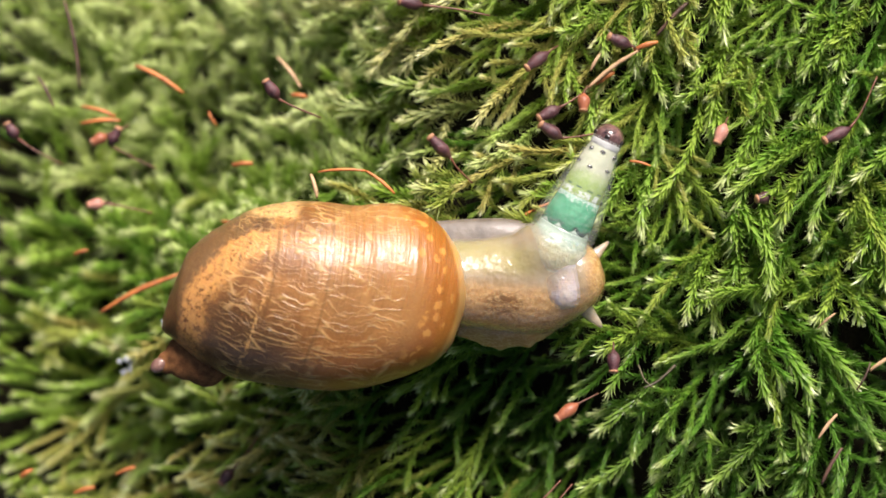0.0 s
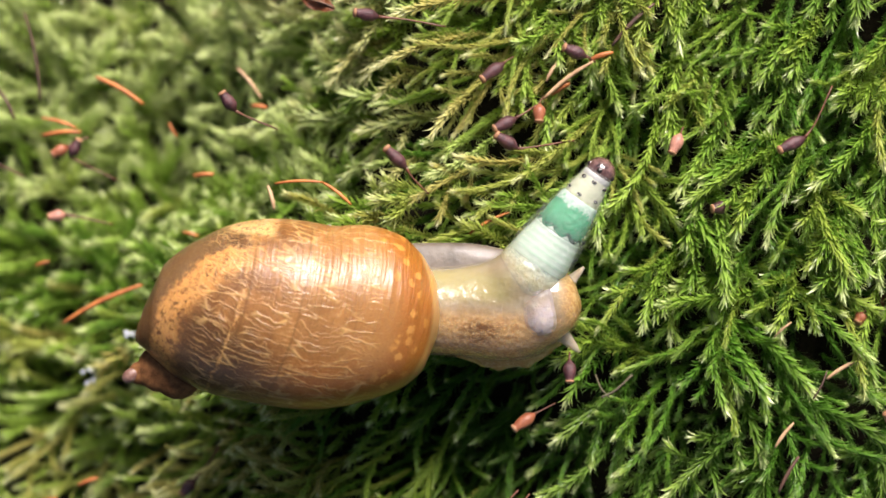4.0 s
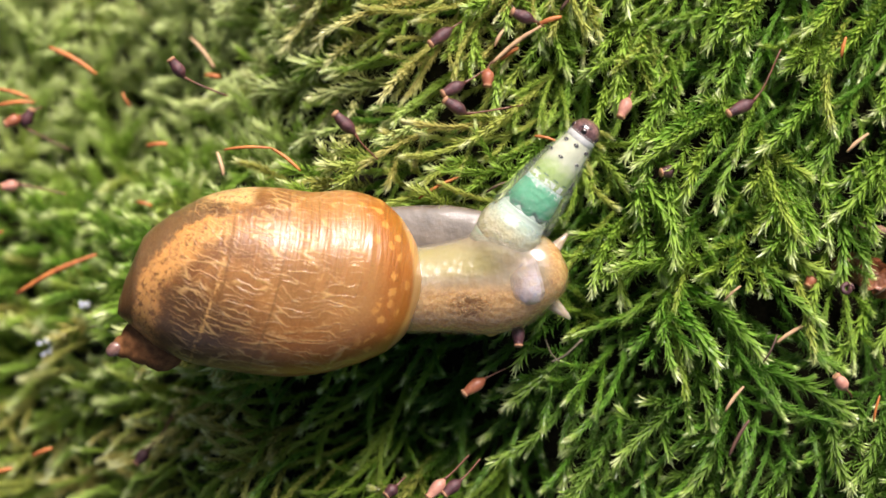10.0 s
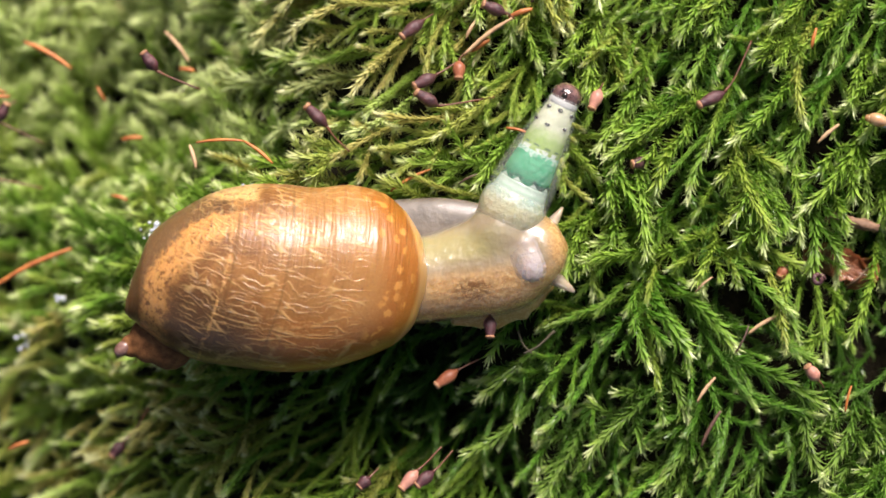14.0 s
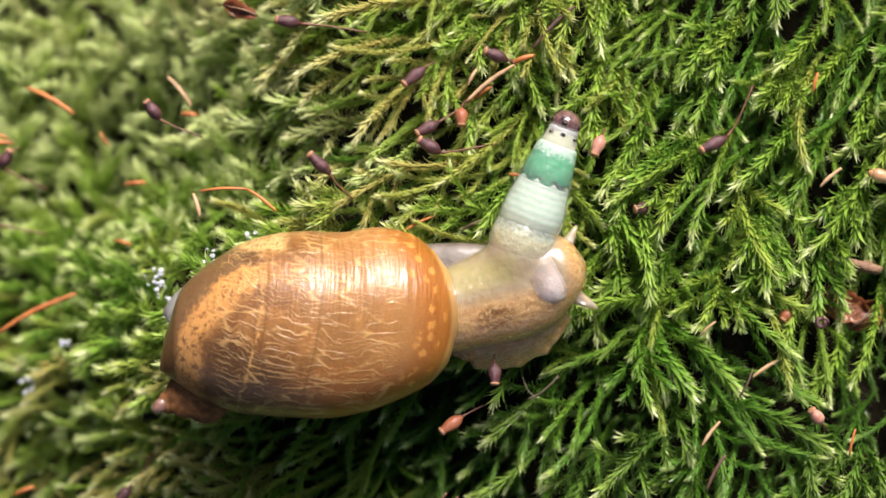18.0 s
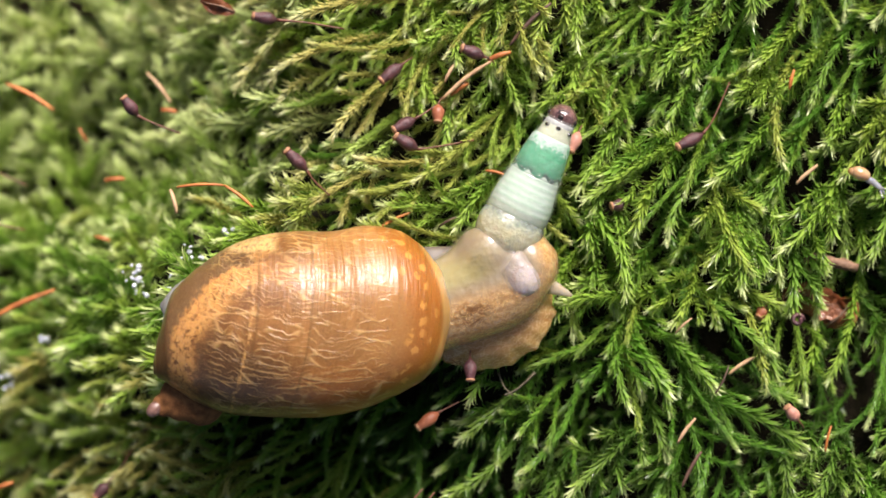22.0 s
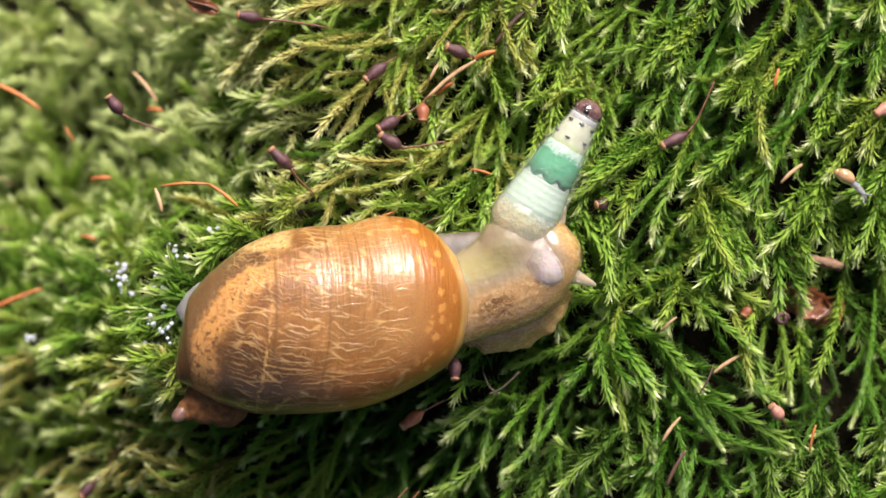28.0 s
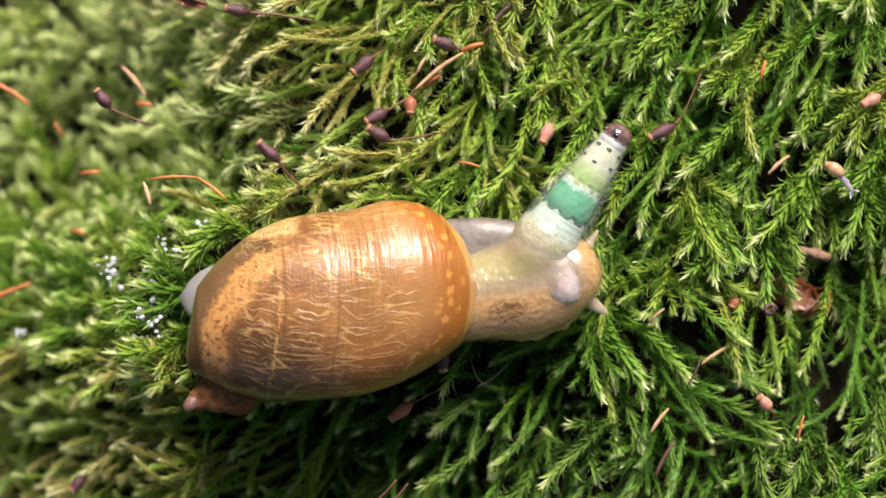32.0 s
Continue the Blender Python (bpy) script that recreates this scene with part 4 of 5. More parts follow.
CAPSULES = [
    ((-28.59, 7.81), (-28.03, 7.03), [(-27.00, 6.34), (-25.53, 5.62)], PURPLE, -2.0), ((20.41, -2.00), (20.81, -1.47), [(20.94, -1.28), (21.12, -1.03)], RUST, -1.3), ((20.44, -4.03), (20.62, -3.41), [(20.72, -3.22), (20.81, -2.97)], RUST, -1.3),
    ((-23.88, 6.84), (-23.12, 7.28), [(-22.62, 7.53), (-22.00, 7.84)], RUST, -3.0),
    ((-5.66, 7.44), (-4.59, 6.38), [(-4.19, 5.81), (-3.34, 4.97)], PURPLE, 0.3), ((0.31, 8.59), (1.44, 9.19), [(2.06, 9.56), (2.62, 9.97)], PURPLE, 0.3),
    ((0.41, 8.22), (1.56, 7.50), [(2.53, 7.62), (4.72, 8.00)], PURPLE, 0.3), ((2.72, 9.03), (2.75, 9.97), [(2.81, 10.16), (3.00, 10.41)], RUST, 0.3),
    ((-0.38, 11.34), (0.75, 12.22), [(1.00, 12.41), (1.31, 12.62)], PURPLE, 0.3), ((4.12, 13.09), (5.31, 12.62), [(5.56, 12.53), (5.88, 12.34)], PURPLE, 0.4),
    ((10.09, 7.34), (10.56, 8.38), [(10.62, 8.53), (10.75, 8.78)], PINK, 0.6), ((16.06, 7.53), (17.44, 8.22), [(18.06, 9.09), (19.00, 11.12)], PURPLE, 0.3),
    ((12.34, 4.25), (13.22, 4.38), [(13.56, 4.31), (13.94, 4.28)], PURPLE, 0.2), ((4.47, -5.28), (4.47, -4.16), [(4.47, -3.97), (4.50, -3.72)], PURPLE, 2.0),
    ((1.50, -7.94), (2.62, -7.16), [(3.00, -6.97), (3.78, -6.59)], RUST, 0.0), ((-0.44, -13.66), (0.41, -12.72), [(0.97, -12.22), (1.75, -11.41)], PINK, 0.2),
    ((0.41, -13.50), (1.28, -12.78), [(1.69, -12.41), (2.38, -11.62)], PURPLE, 0.2), ((-2.81, -13.59), (-2.25, -13.09), [(-2.00, -12.84), (-1.75, -12.62)], PURPLE, 0.0),
    ((-14.72, 10.41), (-14.03, 9.47), [(-13.25, 9.09), (-11.69, 8.47)], PURPLE, -1.0), ((-22.44, 7.62), (-22.94, 6.72), [(-22.00, 6.22), (-20.44, 5.47)], PURPLE, -2.5),
    ((-7.44, 14.94), (-6.19, 14.75), [(-4.50, 14.59), (-2.47, 14.25)], PURPLE, 0.3), ((22.00, -6.97), (22.62, -7.72), [(22.81, -7.91), (23.00, -8.16)], PINK, 0.5),
    ((-16.62, -11.84), (-16.00, -11.09), [(-15.44, -10.44), (-14.3, -8.7), (-13.6, -7.6)], PURPLE, -2.0), ((-24.06, 3.38), (-23.19, 3.53), [(-22.00, 3.31), (-20.59, 3.00)], PINK, -3.0), ((27.9, 9.2), (28.9, 9.75), [(29.1, 9.9), (29.4, 10.2)], PINK, 0.3),
]
for mouth, neck, stem, mat, z in CAPSULES:
    build_capsule(mouth, neck, stem, mat, z, label={"capsule_pink": "pinkish-brown moss capsule among the shoots", "capsule_rust": "rusty red moss capsule among the shoots"}.get(mat.name, "brown-purple moss capsule on a thin dark stalk"))


def build_needle(a, b, width, mat, z=0.2, sag=0.15, label="fallen orange-brown conifer needle on the moss", name="needle"):
    thing = new(name)
    if z < -0.8:
        z = max(-11.0, canopy((a[0] + b[0]) / 2, (a[1] + b[1]) / 2) + 0.5)
    z += 0.2
    a, b = level(a, z), level(b, z)
    thing.location = (a[0] * MM, a[1] * MM, z * MM)
    tagged(thing, label, "needle", group="fallen needles")
    d = Vector((b[0] - a[0], b[1] - a[1], 0))
    n = 12
    side = Vector((-d.y, d.x, 0)) * 0.04
    line = [d * (k / (n - 1)) + side * math.sin(math.pi * k / (n - 1)) + Vector((0, 0, sag * math.sin(2.5 * k / n))) for k in range(n)]
    part("blade", tube(line, [width * 0.75 * (0.25 + 0.75 * math.sin(math.pi * (k + 1) / (n + 1)) ** 0.6) for k in range(n)], 8, 0.14, int(a[0] * 10)), mat, thing)
    return thing


NEEDLES = [
    ((-23.31, -2.53), (-18.88, -0.34), 0.22, ORANGE, -3.0), ((-13.72, 11.66), (-12.38, 9.97), 0.16, TAN, -1.0), ((-21.53, 11.12), (-18.88, 9.62), 0.2, ORANGE, -3.0),
    ((-24.50, 7.88), (-22.31, 8.06), 0.2, ORANGE, -4), ((-24.50, 8.84), (-22.56, 8.28), 0.16, ORANGE, -4), ((-11.84, 5.47), (-9.19, 5.56), 0.12, ORANGE, 0),
    ((-9.19, 5.56), (-7.59, 4.31), 0.13, ORANGE, 0), ((-12.22, 5.34), (-11.84, 4.03), 0.16, TAN, -0.5), ((-1.06, 2.78), (1.19, 4.00), 0.13, ORANGE, 0.1),
    ((3.00, 10.28), (5.69, 12.34), 0.17, TAN, 0.6), ((3.41, 10.53), (4.41, 11.16), 0.26, ORANGE, 0.3), ((3.12, 11.22), (3.69, 12.22), 0.14, TAN, 0.4),
    ((6.75, 13.22), (9.06, 15.56), 0.17, BROWN, 0.6), ((22.28, 10.66), (22.53, 11.75), 0.15, ORANGE, 0.5), ((22.62, 5.41), (23.78, 6.44), 0.15, TAN, 0.3),
    ((15.91, -8.94), (16.91, -7.56), 0.14, TAN, 0.3), ((16.12, -11.44), (17.22, -9.41), 0.15, BROWN, 0.3), ((24.12, -9.50), (24.44, -8.03), 0.1, ORANGE, 0.3),
    ((15.81, -2.84), (16.75, -2.00), 0.1, TAN, 0.3), ((5.34, 6.28), (6.50, 6.00), 0.12, ORANGE, 0.0), ((5.50, 12.41), (6.81, 12.84), 0.2, ORANGE, 0.3),
    ((-22.38, -11.47), (-21.28, -11.03), 0.18, ORANGE, -3), ((-24.66, -12.53), (-23.50, -12.16), 0.2, ORANGE, -4), ((-16.12, 5.69), (-14.97, 5.78), 0.2, ORANGE, -1.5),
    ((-12.94, 9.59), (-12.06, 9.47), 0.2, ORANGE, -1), ((18.75, -5.16), (20.25, -4.16), 0.15, TAN, -0.5), ((-25.53, 14.69), (-24.59, 9.69), 0.13, BROWN, -2), ((-26.94, 10.47), (-26.00, 8.75), 0.13, BROWN, -2),
    ((-24.81, 0.66), (-24.03, 0.91), 0.16, ORANGE, -2), ((-27.62, -11.69), (-26.94, -11.22), 0.2, ORANGE, -2), ((-17.00, 7.84), (-17.47, 8.62), 0.12, ORANGE, -2), ((2.69, 3.16), (3.78, 3.72), 0.1, BROWN, 0.0),
    ((18.78, -4.66), (18.00, -6.22), 0.08, BROWN, -0.2), ((12.00, 9.56), (12.69, 9.03), 0.16, BROWN, -0.6), ((12.69, 3.00), (13.47, 3.47), 0.09, BROWN, -0.3), ((-16.69, 2.59), (-15.81, 2.34), 0.15, ORANGE, -1.5),
]
for a, b, w, mat, z in NEEDLES:
    build_needle(a, b, w, mat, z, label={"dry_stem": "dry tan stem lying on the moss", "brown_stem": "dark brown dead stem lying on the moss"}.get(mat.name, "fallen orange-brown conifer needle on the moss"))


# ---- a second, tiny snail ----
TINY_SHELL = flesh_material("tiny_shell", (0.36, 0.19, 0.08), (0.52, 0.34, 0.19), False, 0.5, 0.1, wet=1.0)
TINY_BODY = flesh_material("tiny_body", (0.24, 0.23, 0.26), (0.36, 0.35, 0.38), False, 0.6, 0.15, clear=0.75)


def build_tiny_snail():
    thing = new("tiny_snail")
    tagged(thing, "tiny young snail with a honey-coloured shell on the moss", "snail")
    body = part("body", tube([(-0.5, 0.2, 0.1), (0.2, 0.0, 0.12), (0.8, -0.35, 0.15), (1.25, -0.75, 0.2), (1.4, -1.05, 0.2)], [0.14, 0.22, 0.19, 0.13, 0.05], 14), TINY_BODY, thing, "pale translucent body")
    part("feeler", tube([(1.2, -0.7, 0.25), (1.42, -0.72, 0.4), (1.6, -0.7, 0.45)], [0.06, 0.04, 0.05], 8), TINY_BODY, body)
    part("feeler", tube([(1.15, -0.85, 0.25), (1.2, -1.1, 0.4), (1.22, -1.25, 0.45)], [0.06, 0.04, 0.05], 8), TINY_BODY, body)
    shell = part("shell", ball(0.0, 0.12, 0.5, 0.56, 0.4, 0.4, 18, 24, -0.12), TINY_SHELL, thing, "honey-coloured translucent shell")
    part("spire", ball(-0.5, 0.26, 0.52, 0.2, 0.22, 0.22, 10, 16), TINY_SHELL, shell)
    return thing


tiny = build_tiny_snail()


# ---- litter at the edge of the moss ----
LEAF_MAT = plain("dead_leaf", (0.14, 0.04, 0.014), (0.40, 0.14, 0.048), 0.9, 0.35, 0.2, 0.3)
STEM_MAT = plain("dead_stem", (0.035, 0.028, 0.014), (0.11, 0.09, 0.045), 1.2, 0.6, 0.1)
TWIG_MAT = plain("twig_bark", (0.07, 0.036, 0.02), (0.24, 0.135, 0.075), 1.2, 0.6, 0.15)


def build_leaf(x, y, z, length, width, turn, curl, label):
    thing = new("dead_leaf")
    thing.matrix_basis = pose(x * MM, y * MM, z * MM, 8, -6, turn)
    tagged(thing, label, "leaf")
    bm = bmesh.new()
    rng = random.Random(int(x * 10))
    grid = []
    for i in range(13):
        u = i / 12
        half = width / 2 * math.sin(math.pi * min(0.98, 0.06 + 0.9 * u)) ** 0.6 * (1 + rng.uniform(-0.12, 0.12))
        grid.append([Vector((length * (u - 0.5), half * w, curl * (w * w) * half + 0.25 * math.sin(5 * u + 2 * w) + rng.uniform(-0.06, 0.06))) * MM for w in (-1, -0.6, -0.25, 0, 0.25, 0.6, 1)])
    vs = [[bm.verts.new(p) for p in row] for row in grid]
    for a, b in zip(vs, vs[1:]):
        for k in range(6):
            bm.faces.new((a[k], a[k + 1], b[k + 1], b[k]))
    bmesh.ops.solidify(bm, geom=bm.faces[:], thickness=0.07 * MM)
    blade = part("blade", bm, LEAF_MAT, thing)
    part("midrib", tube([(length * (k / 8 - 0.5), 0, 0.12 + 0.25 * math.sin(5 * k / 8)) for k in range(9)], [0.09 - 0.006 * k for k in range(9)], 6), TWIG_MAT, blade)
    return thing


build_leaf(24.09, -1.16, -2.5, 3.4, 1.9, -18, 0.35, "crumpled red-brown dead leaf sunk in the moss")
build_leaf(25.50, -1.84, -2.4, 2.2, 1.6, 40, 0.3, "small red-brown dead leaf scrap in the moss")
build_leaf(22.38, -0.75, -1.6, 1.0, 0.7, 70, 0.3, "scrap of rust-coloured dead leaf in the moss")
build_leaf(-9.6, 15.6, -0.8, 2.0, 0.9, 160, 0.3, "orange-brown dead leaf scrap on the moss")


def build_twig(points, radius, z, label):
    thing = new("twig")
    thing.location = (points[0][0] * MM, points[0][1] * MM, z * MM)
    tagged(thing, label, "twig", group="dead twigs")
    line = curve_points([(x - points[0][0], y - points[0][1], 0.1 * k) for k, (x, y) in enumerate(points)], 16)
    part("stick", tube(line, [radius * (1 - 0.25 * k / 15) for k in range(16)], 10, 0.25, int(points[0][0] * 7)), (STEM_MAT if "stem" in label else TWIG_MAT), thing)
    return thing


build_twig([(23.31, 1.22), (24.62, 1.09), (26.28, 0.72)], 0.36, -1.6, "short tan-brown broken twig beside the moss")
build_twig([(22.38, 0.03), (22.84, -0.44), (22.62, -1.16)], 0.09, -0.9, "thin curved dead twig beside the moss")
build_twig([(5.97, -4.97), (6.28, -5.75), (6.75, -6.22)], 0.06, 0.0, "thin grey dead stem among the shoots")
build_twig([(8.00, -4.97), (7.06, -5.84), (6.28, -6.22)], 0.08, 0.0, "thin grey-green dead stem among the shoots")
build_twig([(3.78, 13.62), (4.56, 12.91), (5.56, 12.47)], 0.08, 0.6, "thin dark dead stem on the moss")
build_twig([(12.22, 9.56), (12.84, 8.94), (13.31, 9.09)], 0.2, -1.2, "dark crumbled bark bit in the moss")


def build_coil(x, y, z):
    thing = new("curled_stem")
    thing.location = (x * MM, y * MM, z * MM)
    tagged(thing, "small curled purple-brown dead stem", "stem")
    line = [(0.35 * (1 - 0.05 * k) * math.cos(0.55 * k), 0.35 * (1 - 0.05 * k) * math.sin(0.55 * k), 0.02 * k) for k in range(14)]
    part("coil", tube(line, [0.13] * 14, 8), PURPLE, thing)


build_coil(22.59, -2.16, 0.1)

# slime bubbles left on the moss behind the snail
BUBBLE = bpy.data.materials.new("bubble")
BUBBLE.use_nodes = True
bub = BUBBLE.node_tree.nodes["Principled BSDF"]
bub.inputs["Base Color"].default_value = (0.80, 0.83, 0.90, 1)
bub.inputs["Roughness"].default_value = 0.05
bub.inputs["Transmission Weight"].default_value = 0.35
bub.inputs["Coat Weight"].default_value = 1.0


def build_slime():
    rng = random.Random(11)
    clusters = [(-14.56, 0.66, 6, 0.5), (-14.03, -0.12, 5, 0.5), (-12.16, 0.03, 6, 0.6), (-12.00, -1.53, 7, 0.7), (-11.84, -2.78, 7, 0.6),
                (-11.06, 1.75, 5, 0.6), (-8.88, 2.84, 3, 0.4), (-12.47, -3.72, 5, 0.5), (-21.69, -5.53, 4, 0.5), (-19.50, -3.25, 3, 0.3)]
    for x, y, count, size in clusters:
        foam = new("slime_foam")
        z = canopy(x, y) + 0.5
        x, y = level((x, y), z)
        foam.location = (x * MM, y * MM, z * MM)
        tagged(foam, "small clump of white slime bubbles on the moss", "slime", group="slime clumps")
        for k in range(count + 4):
            r = rng.uniform(0.05, 0.18)
            part("bubble", ball(rng.uniform(-1, 1) * size, rng.uniform(-1, 1) * size, rng.uniform(-0.2, 0.3), r, r, r, 8, 12), BUBBLE, foam)


build_slime()


# ---- what moves ----
def motions():
    crawl = [
        (0, -11.207, -1.266, -5.42), (0.5, -11.044, -1.297, -6.33), (1, -10.951, -1.187, -6.90), (1.5, -10.865, -1.216, -6.59),
        (2, -10.735, -1.371, -6.92), (2.5, -10.571, -1.416, -8.11), (3, -10.555, -1.431, -7.79), (3.5, -10.411, -1.615, -8.28),
        (5.5, -9.606, -1.560, -8.41), (6, -9.414, -1.532, -8.09), (6.5, -9.232, -1.546, -7.49), (7, -9.152, -1.579, -7.30),
        (7.5, -9.012, -1.631, -7.62), (8, -8.886, -1.653, -7.36), (8.5, -8.850, -1.715, -6.49), (9, -8.692, -1.710, -6.87),
        (9.5, -8.602, -1.728, -6.52), (10, -8.417, -1.758, -6.59), (10.5, -8.101, -1.744, -6.80), (11, -7.656, -1.821, -6.42),
        (11.5, -7.420, -1.882, -6.59), (12, -7.177, -1.949, -6.08), (12.5, -7.018, -1.936, -6.38), (13, -6.881, -1.945, -5.82),
        (13.5, -6.725, -1.960, -5.75), (14, -6.578, -1.972, -5.49), (14.5, -6.491, -1.961, -5.11), (16.5, -5.696, -1.922, -3.45),
        (17, -5.388, -1.801, -3.06), (17.5, -5.256, -1.735, -2.67), (18, -5.108, -1.817, -2.02), (18.5, -4.959, -1.874, -1.51),
        (19, -4.811, -1.845, -1.12), (19.5, -4.664, -1.883, -0.61), (20, -4.546, -1.925, -0.43), (20.5, -4.452, -1.976, -0.46),
        (21, -4.405, -2.076, -0.13), (21.5, -4.365, -2.076, -0.33), (22, -4.235, -2.022, -0.44), (22.5, -3.937, -1.965, 0.19),
        (23, -3.564, -1.859, 0.60), (23.5, -3.383, -1.865, 1.05), (24, -3.270, -1.901, 1.05), (24.5, -3.129, -1.922, 1.61),
        (25, -2.954, -1.931, 2.08), (25.5, -2.860, -1.921, 2.37), (27.5, -2.453, -1.763, 2.96), (28, -2.368, -1.800, 3.50),
        (28.5, -2.292, -1.743, 3.51), (29, -2.224, -1.793, 4.01), (29.5, -2.100, -1.754, 4.00), (30, -1.895, -1.606, 4.46),
        (30.5, -1.726, -1.516, 4.78), (31, -1.492, -1.494, 4.43), (31.5, -1.338, -1.495, 4.76), (32, -1.252, -1.451, 4.74),
    ]
    walk(snail, [(t, pose(x * MM, y * MM, 0, 0, 0, a)) for t, x, y, a in crawl])
    nod = [
        (0, 12.807, 1.843, 1.40), (1, 12.934, 1.817, 2.90), (2, 13.110, 1.791, 2.90), (3, 13.303, 1.815, 3.80),
        (3.5, 13.108, 2.064, 4.59), (5.5, 12.723, 1.634, 6.06), (6, 12.744, 1.518, 6.05), (6.5, 12.814, 1.564, 5.84),
        (7, 13.054, 1.475, 5.93), (7.5, 13.053, 1.472, 6.62), (8, 13.075, 1.479, 6.72), (8.5, 13.162, 1.364, 6.21),
        (9, 13.200, 1.557, 6.90), (9.5, 13.231, 1.459, 7.23), (10, 13.272, 1.522, 8.06), (10.5, 13.184, 1.522, 9.09),
        (11, 13.162, 1.538, 9.42), (11.5, 12.984, 1.717, 10.35), (12, 12.954, 1.827, 10.58), (12.5, 12.937, 2.017, 11.61),
        (13, 12.943, 2.071, 11.84), (13.5, 12.891, 2.113, 12.47), (14, 12.962, 2.191, 13.00), (14.5, 13.043, 2.220, 13.37),
        (16.5, 12.702, 2.574, 14.73), (17, 12.364, 2.709, 15.10), (17.5, 12.379, 2.545, 15.17), (18, 12.421, 2.596, 15.03),
        (18.5, 12.462, 2.566, 15.00), (19, 12.502, 2.569, 15.17), (19.5, 12.522, 2.588, 15.33), (20, 12.558, 2.476, 15.90),
        (20.5, 12.469, 2.476, 16.67), (21, 12.179, 2.460, 17.13), (21.5, 11.672, 2.678, 18.10), (22, 11.442, 2.674, 18.97),
        (22.5, 11.257, 2.561, 19.03), (23, 11.151, 2.381, 19.40), (23.5, 11.039, 2.079, 19.42), (24, 10.921, 2.176, 19.94),
        (24.5, 10.999, 2.288, 19.86), (25, 11.068, 2.323, 19.88), (25.5, 11.051, 2.487, 19.30), (27.5, 11.982, 2.132, 17.38),
        (28, 11.864, 2.090, 16.50), (29, 12.109, 1.659, 12.00), (30, 11.991, 0.974, 7.50), (31, 12.272, 0.546, 4.60),
        (32, 12.329, 0.009, 1.30),
    ]
    walk(head, [(t, pose(x * MM, y * MM, 0, 0, 0, a)) for t, x, y, a in nod])
    sway = [
        (0, 11.953, 3.717, 70.40), (0.5, 11.834, 3.981, 70.80), (1, 12.093, 4.170, 67.80), (1.5, 11.975, 4.017, 62.70),
        (2, 12.120, 4.057, 65.20), (2.5, 12.155, 4.308, 66.30), (3, 12.101, 3.869, 67.70), (5.5, 11.457, 4.306, 56.66),
        (6, 11.402, 4.166, 56.85), (6.5, 11.470, 4.232, 54.74), (7, 11.616, 3.997, 56.93), (7.5, 11.727, 4.217, 55.93),
        (8, 11.709, 4.182, 54.22), (8.5, 11.802, 4.047, 54.61), (9, 11.778, 4.209, 54.20), (9.5, 11.841, 4.075, 56.63),
        (10, 11.879, 4.075, 59.56), (10.5, 11.926, 4.256, 58.39), (11, 12.005, 4.351, 57.62), (11.5, 11.806, 4.490, 60.75),
        (12, 11.723, 4.464, 64.08), (12.5, 11.702, 4.660, 66.71), (13, 11.689, 4.642, 69.24), (13.5, 11.578, 4.584, 70.37),
        (14, 11.695, 4.830, 69.70), (16.5, 11.361, 5.239, 72.33), (17, 10.898, 5.017, 72.90), (17.5, 10.933, 4.943, 71.17),
        (18, 10.893, 4.764, 71.53), (18.5, 11.006, 4.962, 69.80), (19, 11.050, 5.017, 69.67), (19.5, 11.129, 4.863, 70.23),
        (20, 11.313, 4.830, 69.90), (20.5, 11.334, 4.822, 70.07), (21, 11.164, 4.754, 69.23), (21.5, 10.779, 4.993, 68.40),
        (22, 10.692, 5.031, 64.67), (22.5, 10.595, 4.815, 61.43), (23, 10.537, 4.483, 58.90), (23.5, 10.421, 4.276, 58.32),
        (24, 10.105, 4.171, 57.44), (24.5, 10.089, 4.266, 52.86), (25, 10.246, 4.505, 50.78), (25.5, 10.083, 4.572, 51.20),
        (27.5, 10.985, 4.626, 56.48), (28, 10.807, 4.575, 55.30), (28.5, 10.907, 4.421, 54.80), (29, 11.139, 4.129, 52.40),
        (29.5, 11.124, 4.086, 51.90), (30, 11.039, 3.363, 51.90), (30.5, 11.180, 3.325, 50.90), (31, 11.400, 2.962, 52.40),
        (31.5, 11.330, 2.632, 51.30), (32, 11.529, 2.428, 50.40),
    ]
    walk(stalk, [(t, pose(x * MM, y * MM, 3.3 * MM, 0, -8, a)) for t, x, y, a in sway])
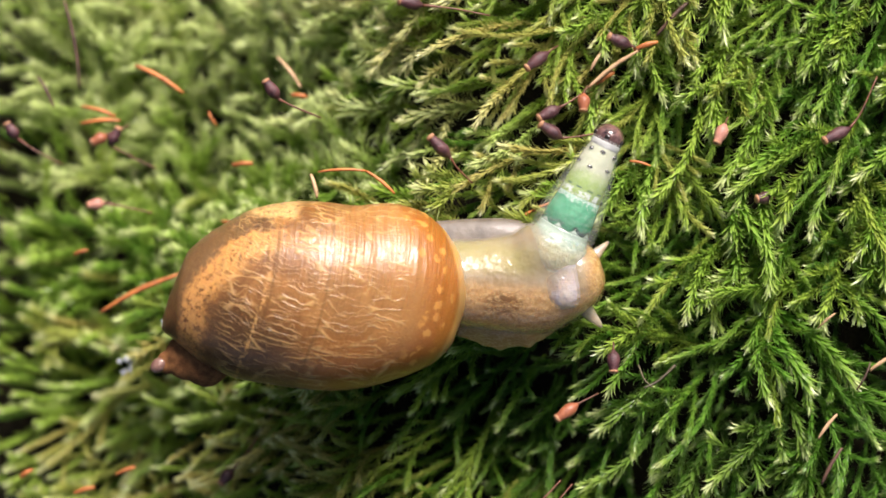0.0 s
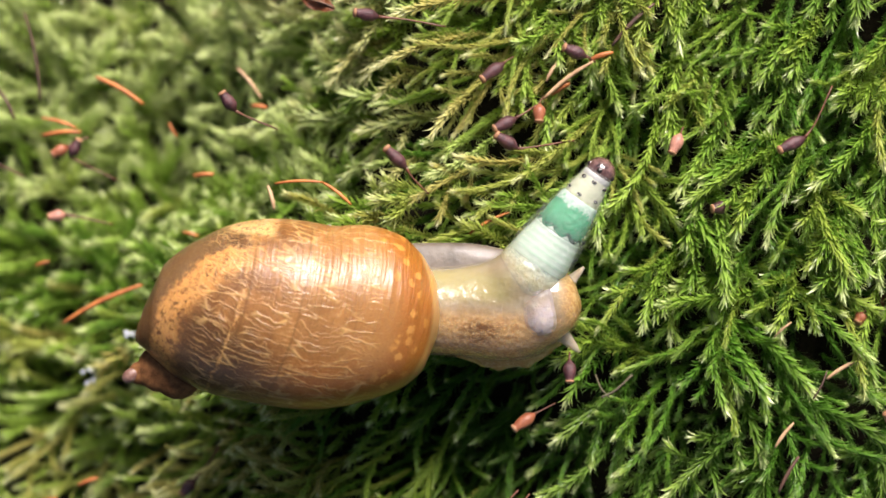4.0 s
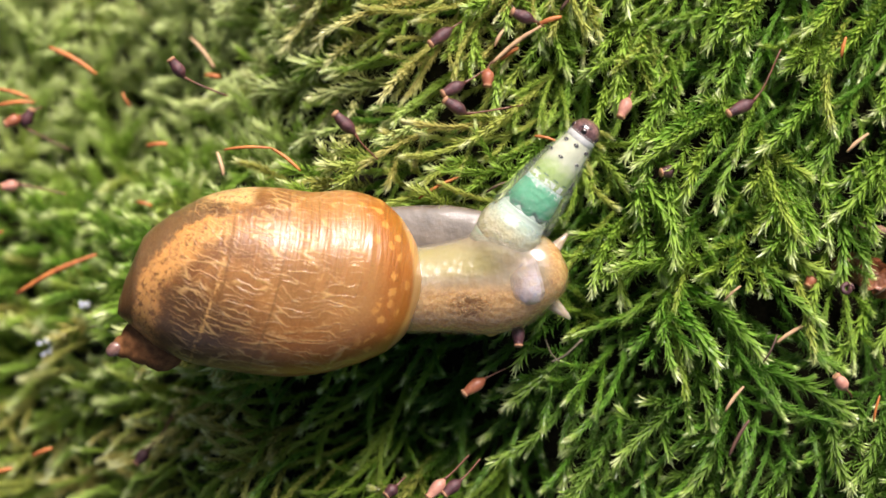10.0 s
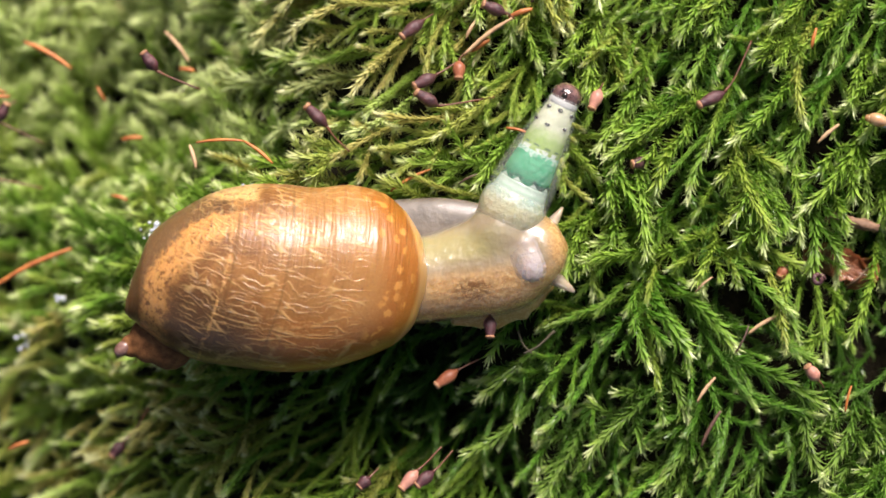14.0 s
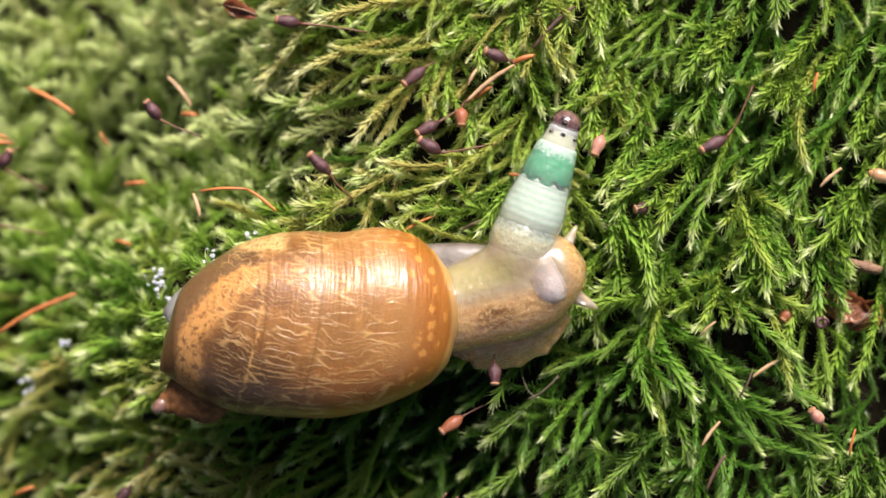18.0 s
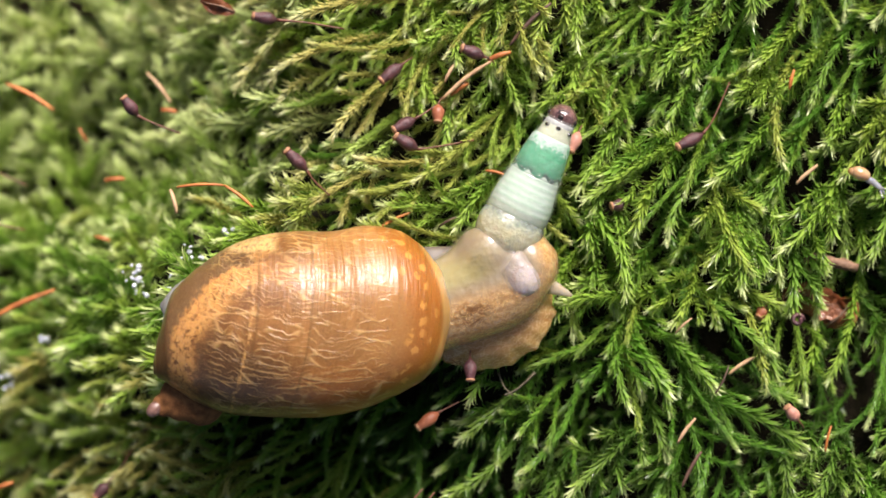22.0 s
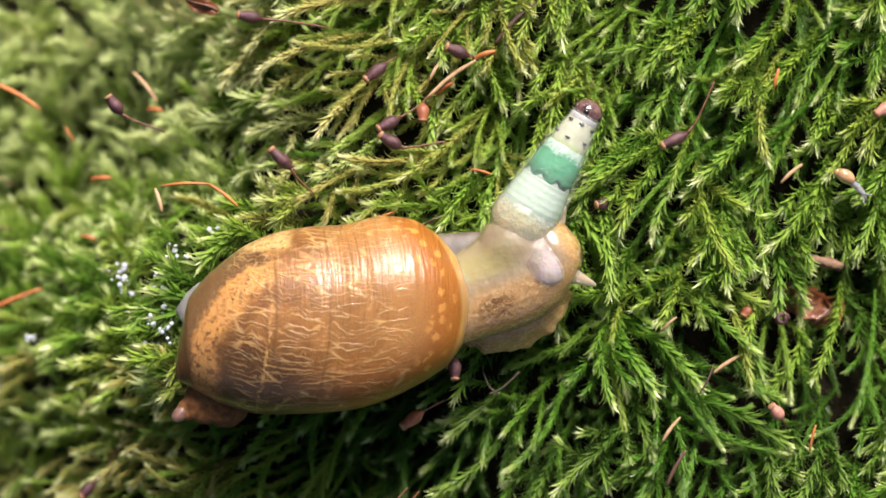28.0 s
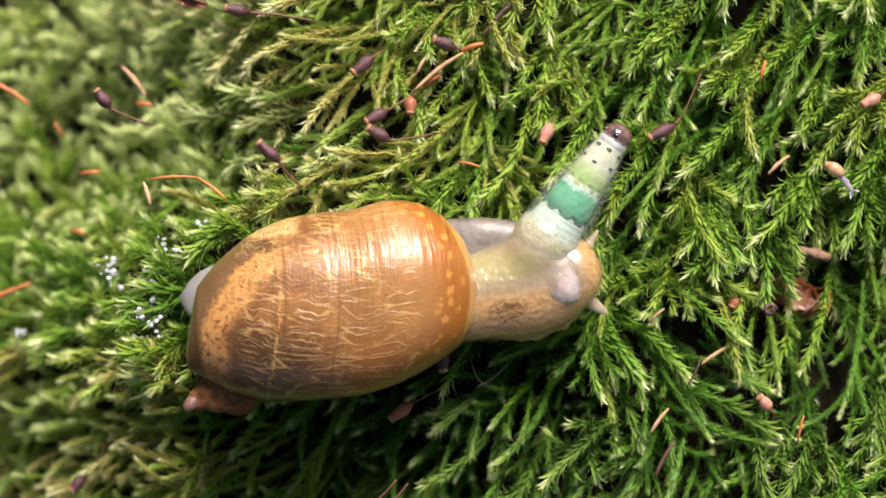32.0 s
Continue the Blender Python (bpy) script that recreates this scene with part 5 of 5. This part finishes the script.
    beats = [0.31, 0.83, 1.28, 1.77, 2.28, 2.71, 3.16, 3.62, 4.08, 4.55, 5.02, 5.5, 5.95, 6.47, 6.9, 7.34, 7.89, 8.33, 8.81, 9.3, 9.79,
             10.28, 10.78, 11.27, 11.77, 12.28, 12.78, 13.3, 13.83, 14.35, 14.88, 15.42, 15.95, 16.48, 16.95, 17.5, 17.96, 18.5, 18.98,
             19.5, 20.0, 20.5, 20.99, 21.5, 21.98, 22.46, 22.97, 23.46, 23.98, 24.46, 24.98, 25.48, 25.96, 26.45, 26.93, 27.42, 27.9,
             28.38, 28.87, 29.38, 29.87, 30.35, 30.85, 31.32, 31.84]
    pulse = [(0.0, 0.0)]
    for a, b in zip(beats, beats[1:] + [32.3]):
        pulse += [(a, 1.0), (a + 0.2, 0.02), (a + min(0.28, (b - a) * 0.6), 0.0)]
    pulse = [p for p in pulse if p[0] < 31.98] + [(32.0, 0.1)]
    walk(band, [(t, pose(2.1 * p * MM, 0, 0)) for t, p in pulse])
    walk(rear, [(t, pose(2.1 * p * MM, 0, 0)) for t, p in pulse])
    edge = [
        (0, 9.631, 0.315, 1.40), (3, 10.508, 0.590, 3.80), (6, 11.380, 1.090, 6.05), (9, 11.276, 0.722, 6.90),
        (13, 10.669, 0.393, 13.84), (17, 9.451, 0.063, 17.10), (19, 9.261, -0.585, 19.17), (21, 9.159, -0.443, 21.13),
        (23, 9.065, -0.831, 24.40), (25, 9.221, -0.742, 22.88), (28, 8.954, -0.589, 18.50), (30, 9.145, -1.044, 11.50),
        (32, 9.372, -0.941, 7.30),
    ]
    reach = lambda t: 1.0 * min(1.0, max(0.0, (t - 9) / 8))
    walk(fringe, [(t, pose((x + reach(t) * math.cos(radians(a))) * MM, (y + reach(t) * math.sin(radians(a))) * MM, 1.5 * MM, 0, 0, a)) for t, x, y, a in edge])
    creep = [(0, 1.8, 0), (9, 1.2, 0), (13, 0.9, 0), (17, 0.2, -3), (19, 0.4, -6), (24, 0.5, -8), (28, 0.4, -8), (32, 0.1, -9)]
    walk(foot, [(t, pose(x * MM, 0, 0, 0, 0, a)) for t, x, a in creep])
    walk(tiny, [(t, pose(x * MM, y * MM, 0.5 * MM, 0, 0, a)) for t, x, y, a in
                ((0, 25.3, 8.0, 25), (11, 25.5, 7.2, 20), (13, 25.7, 6.75, 10), (19, 25.75, 5.8, 0), (23, 26.0, 5.8, 0), (28, 25.97, 5.6, -8), (32, 26.1, 5.46, -15))])
    walk(front, [(t, pose(0.25 * p * MM, 0, 0)) for t, p in pulse])


motions()
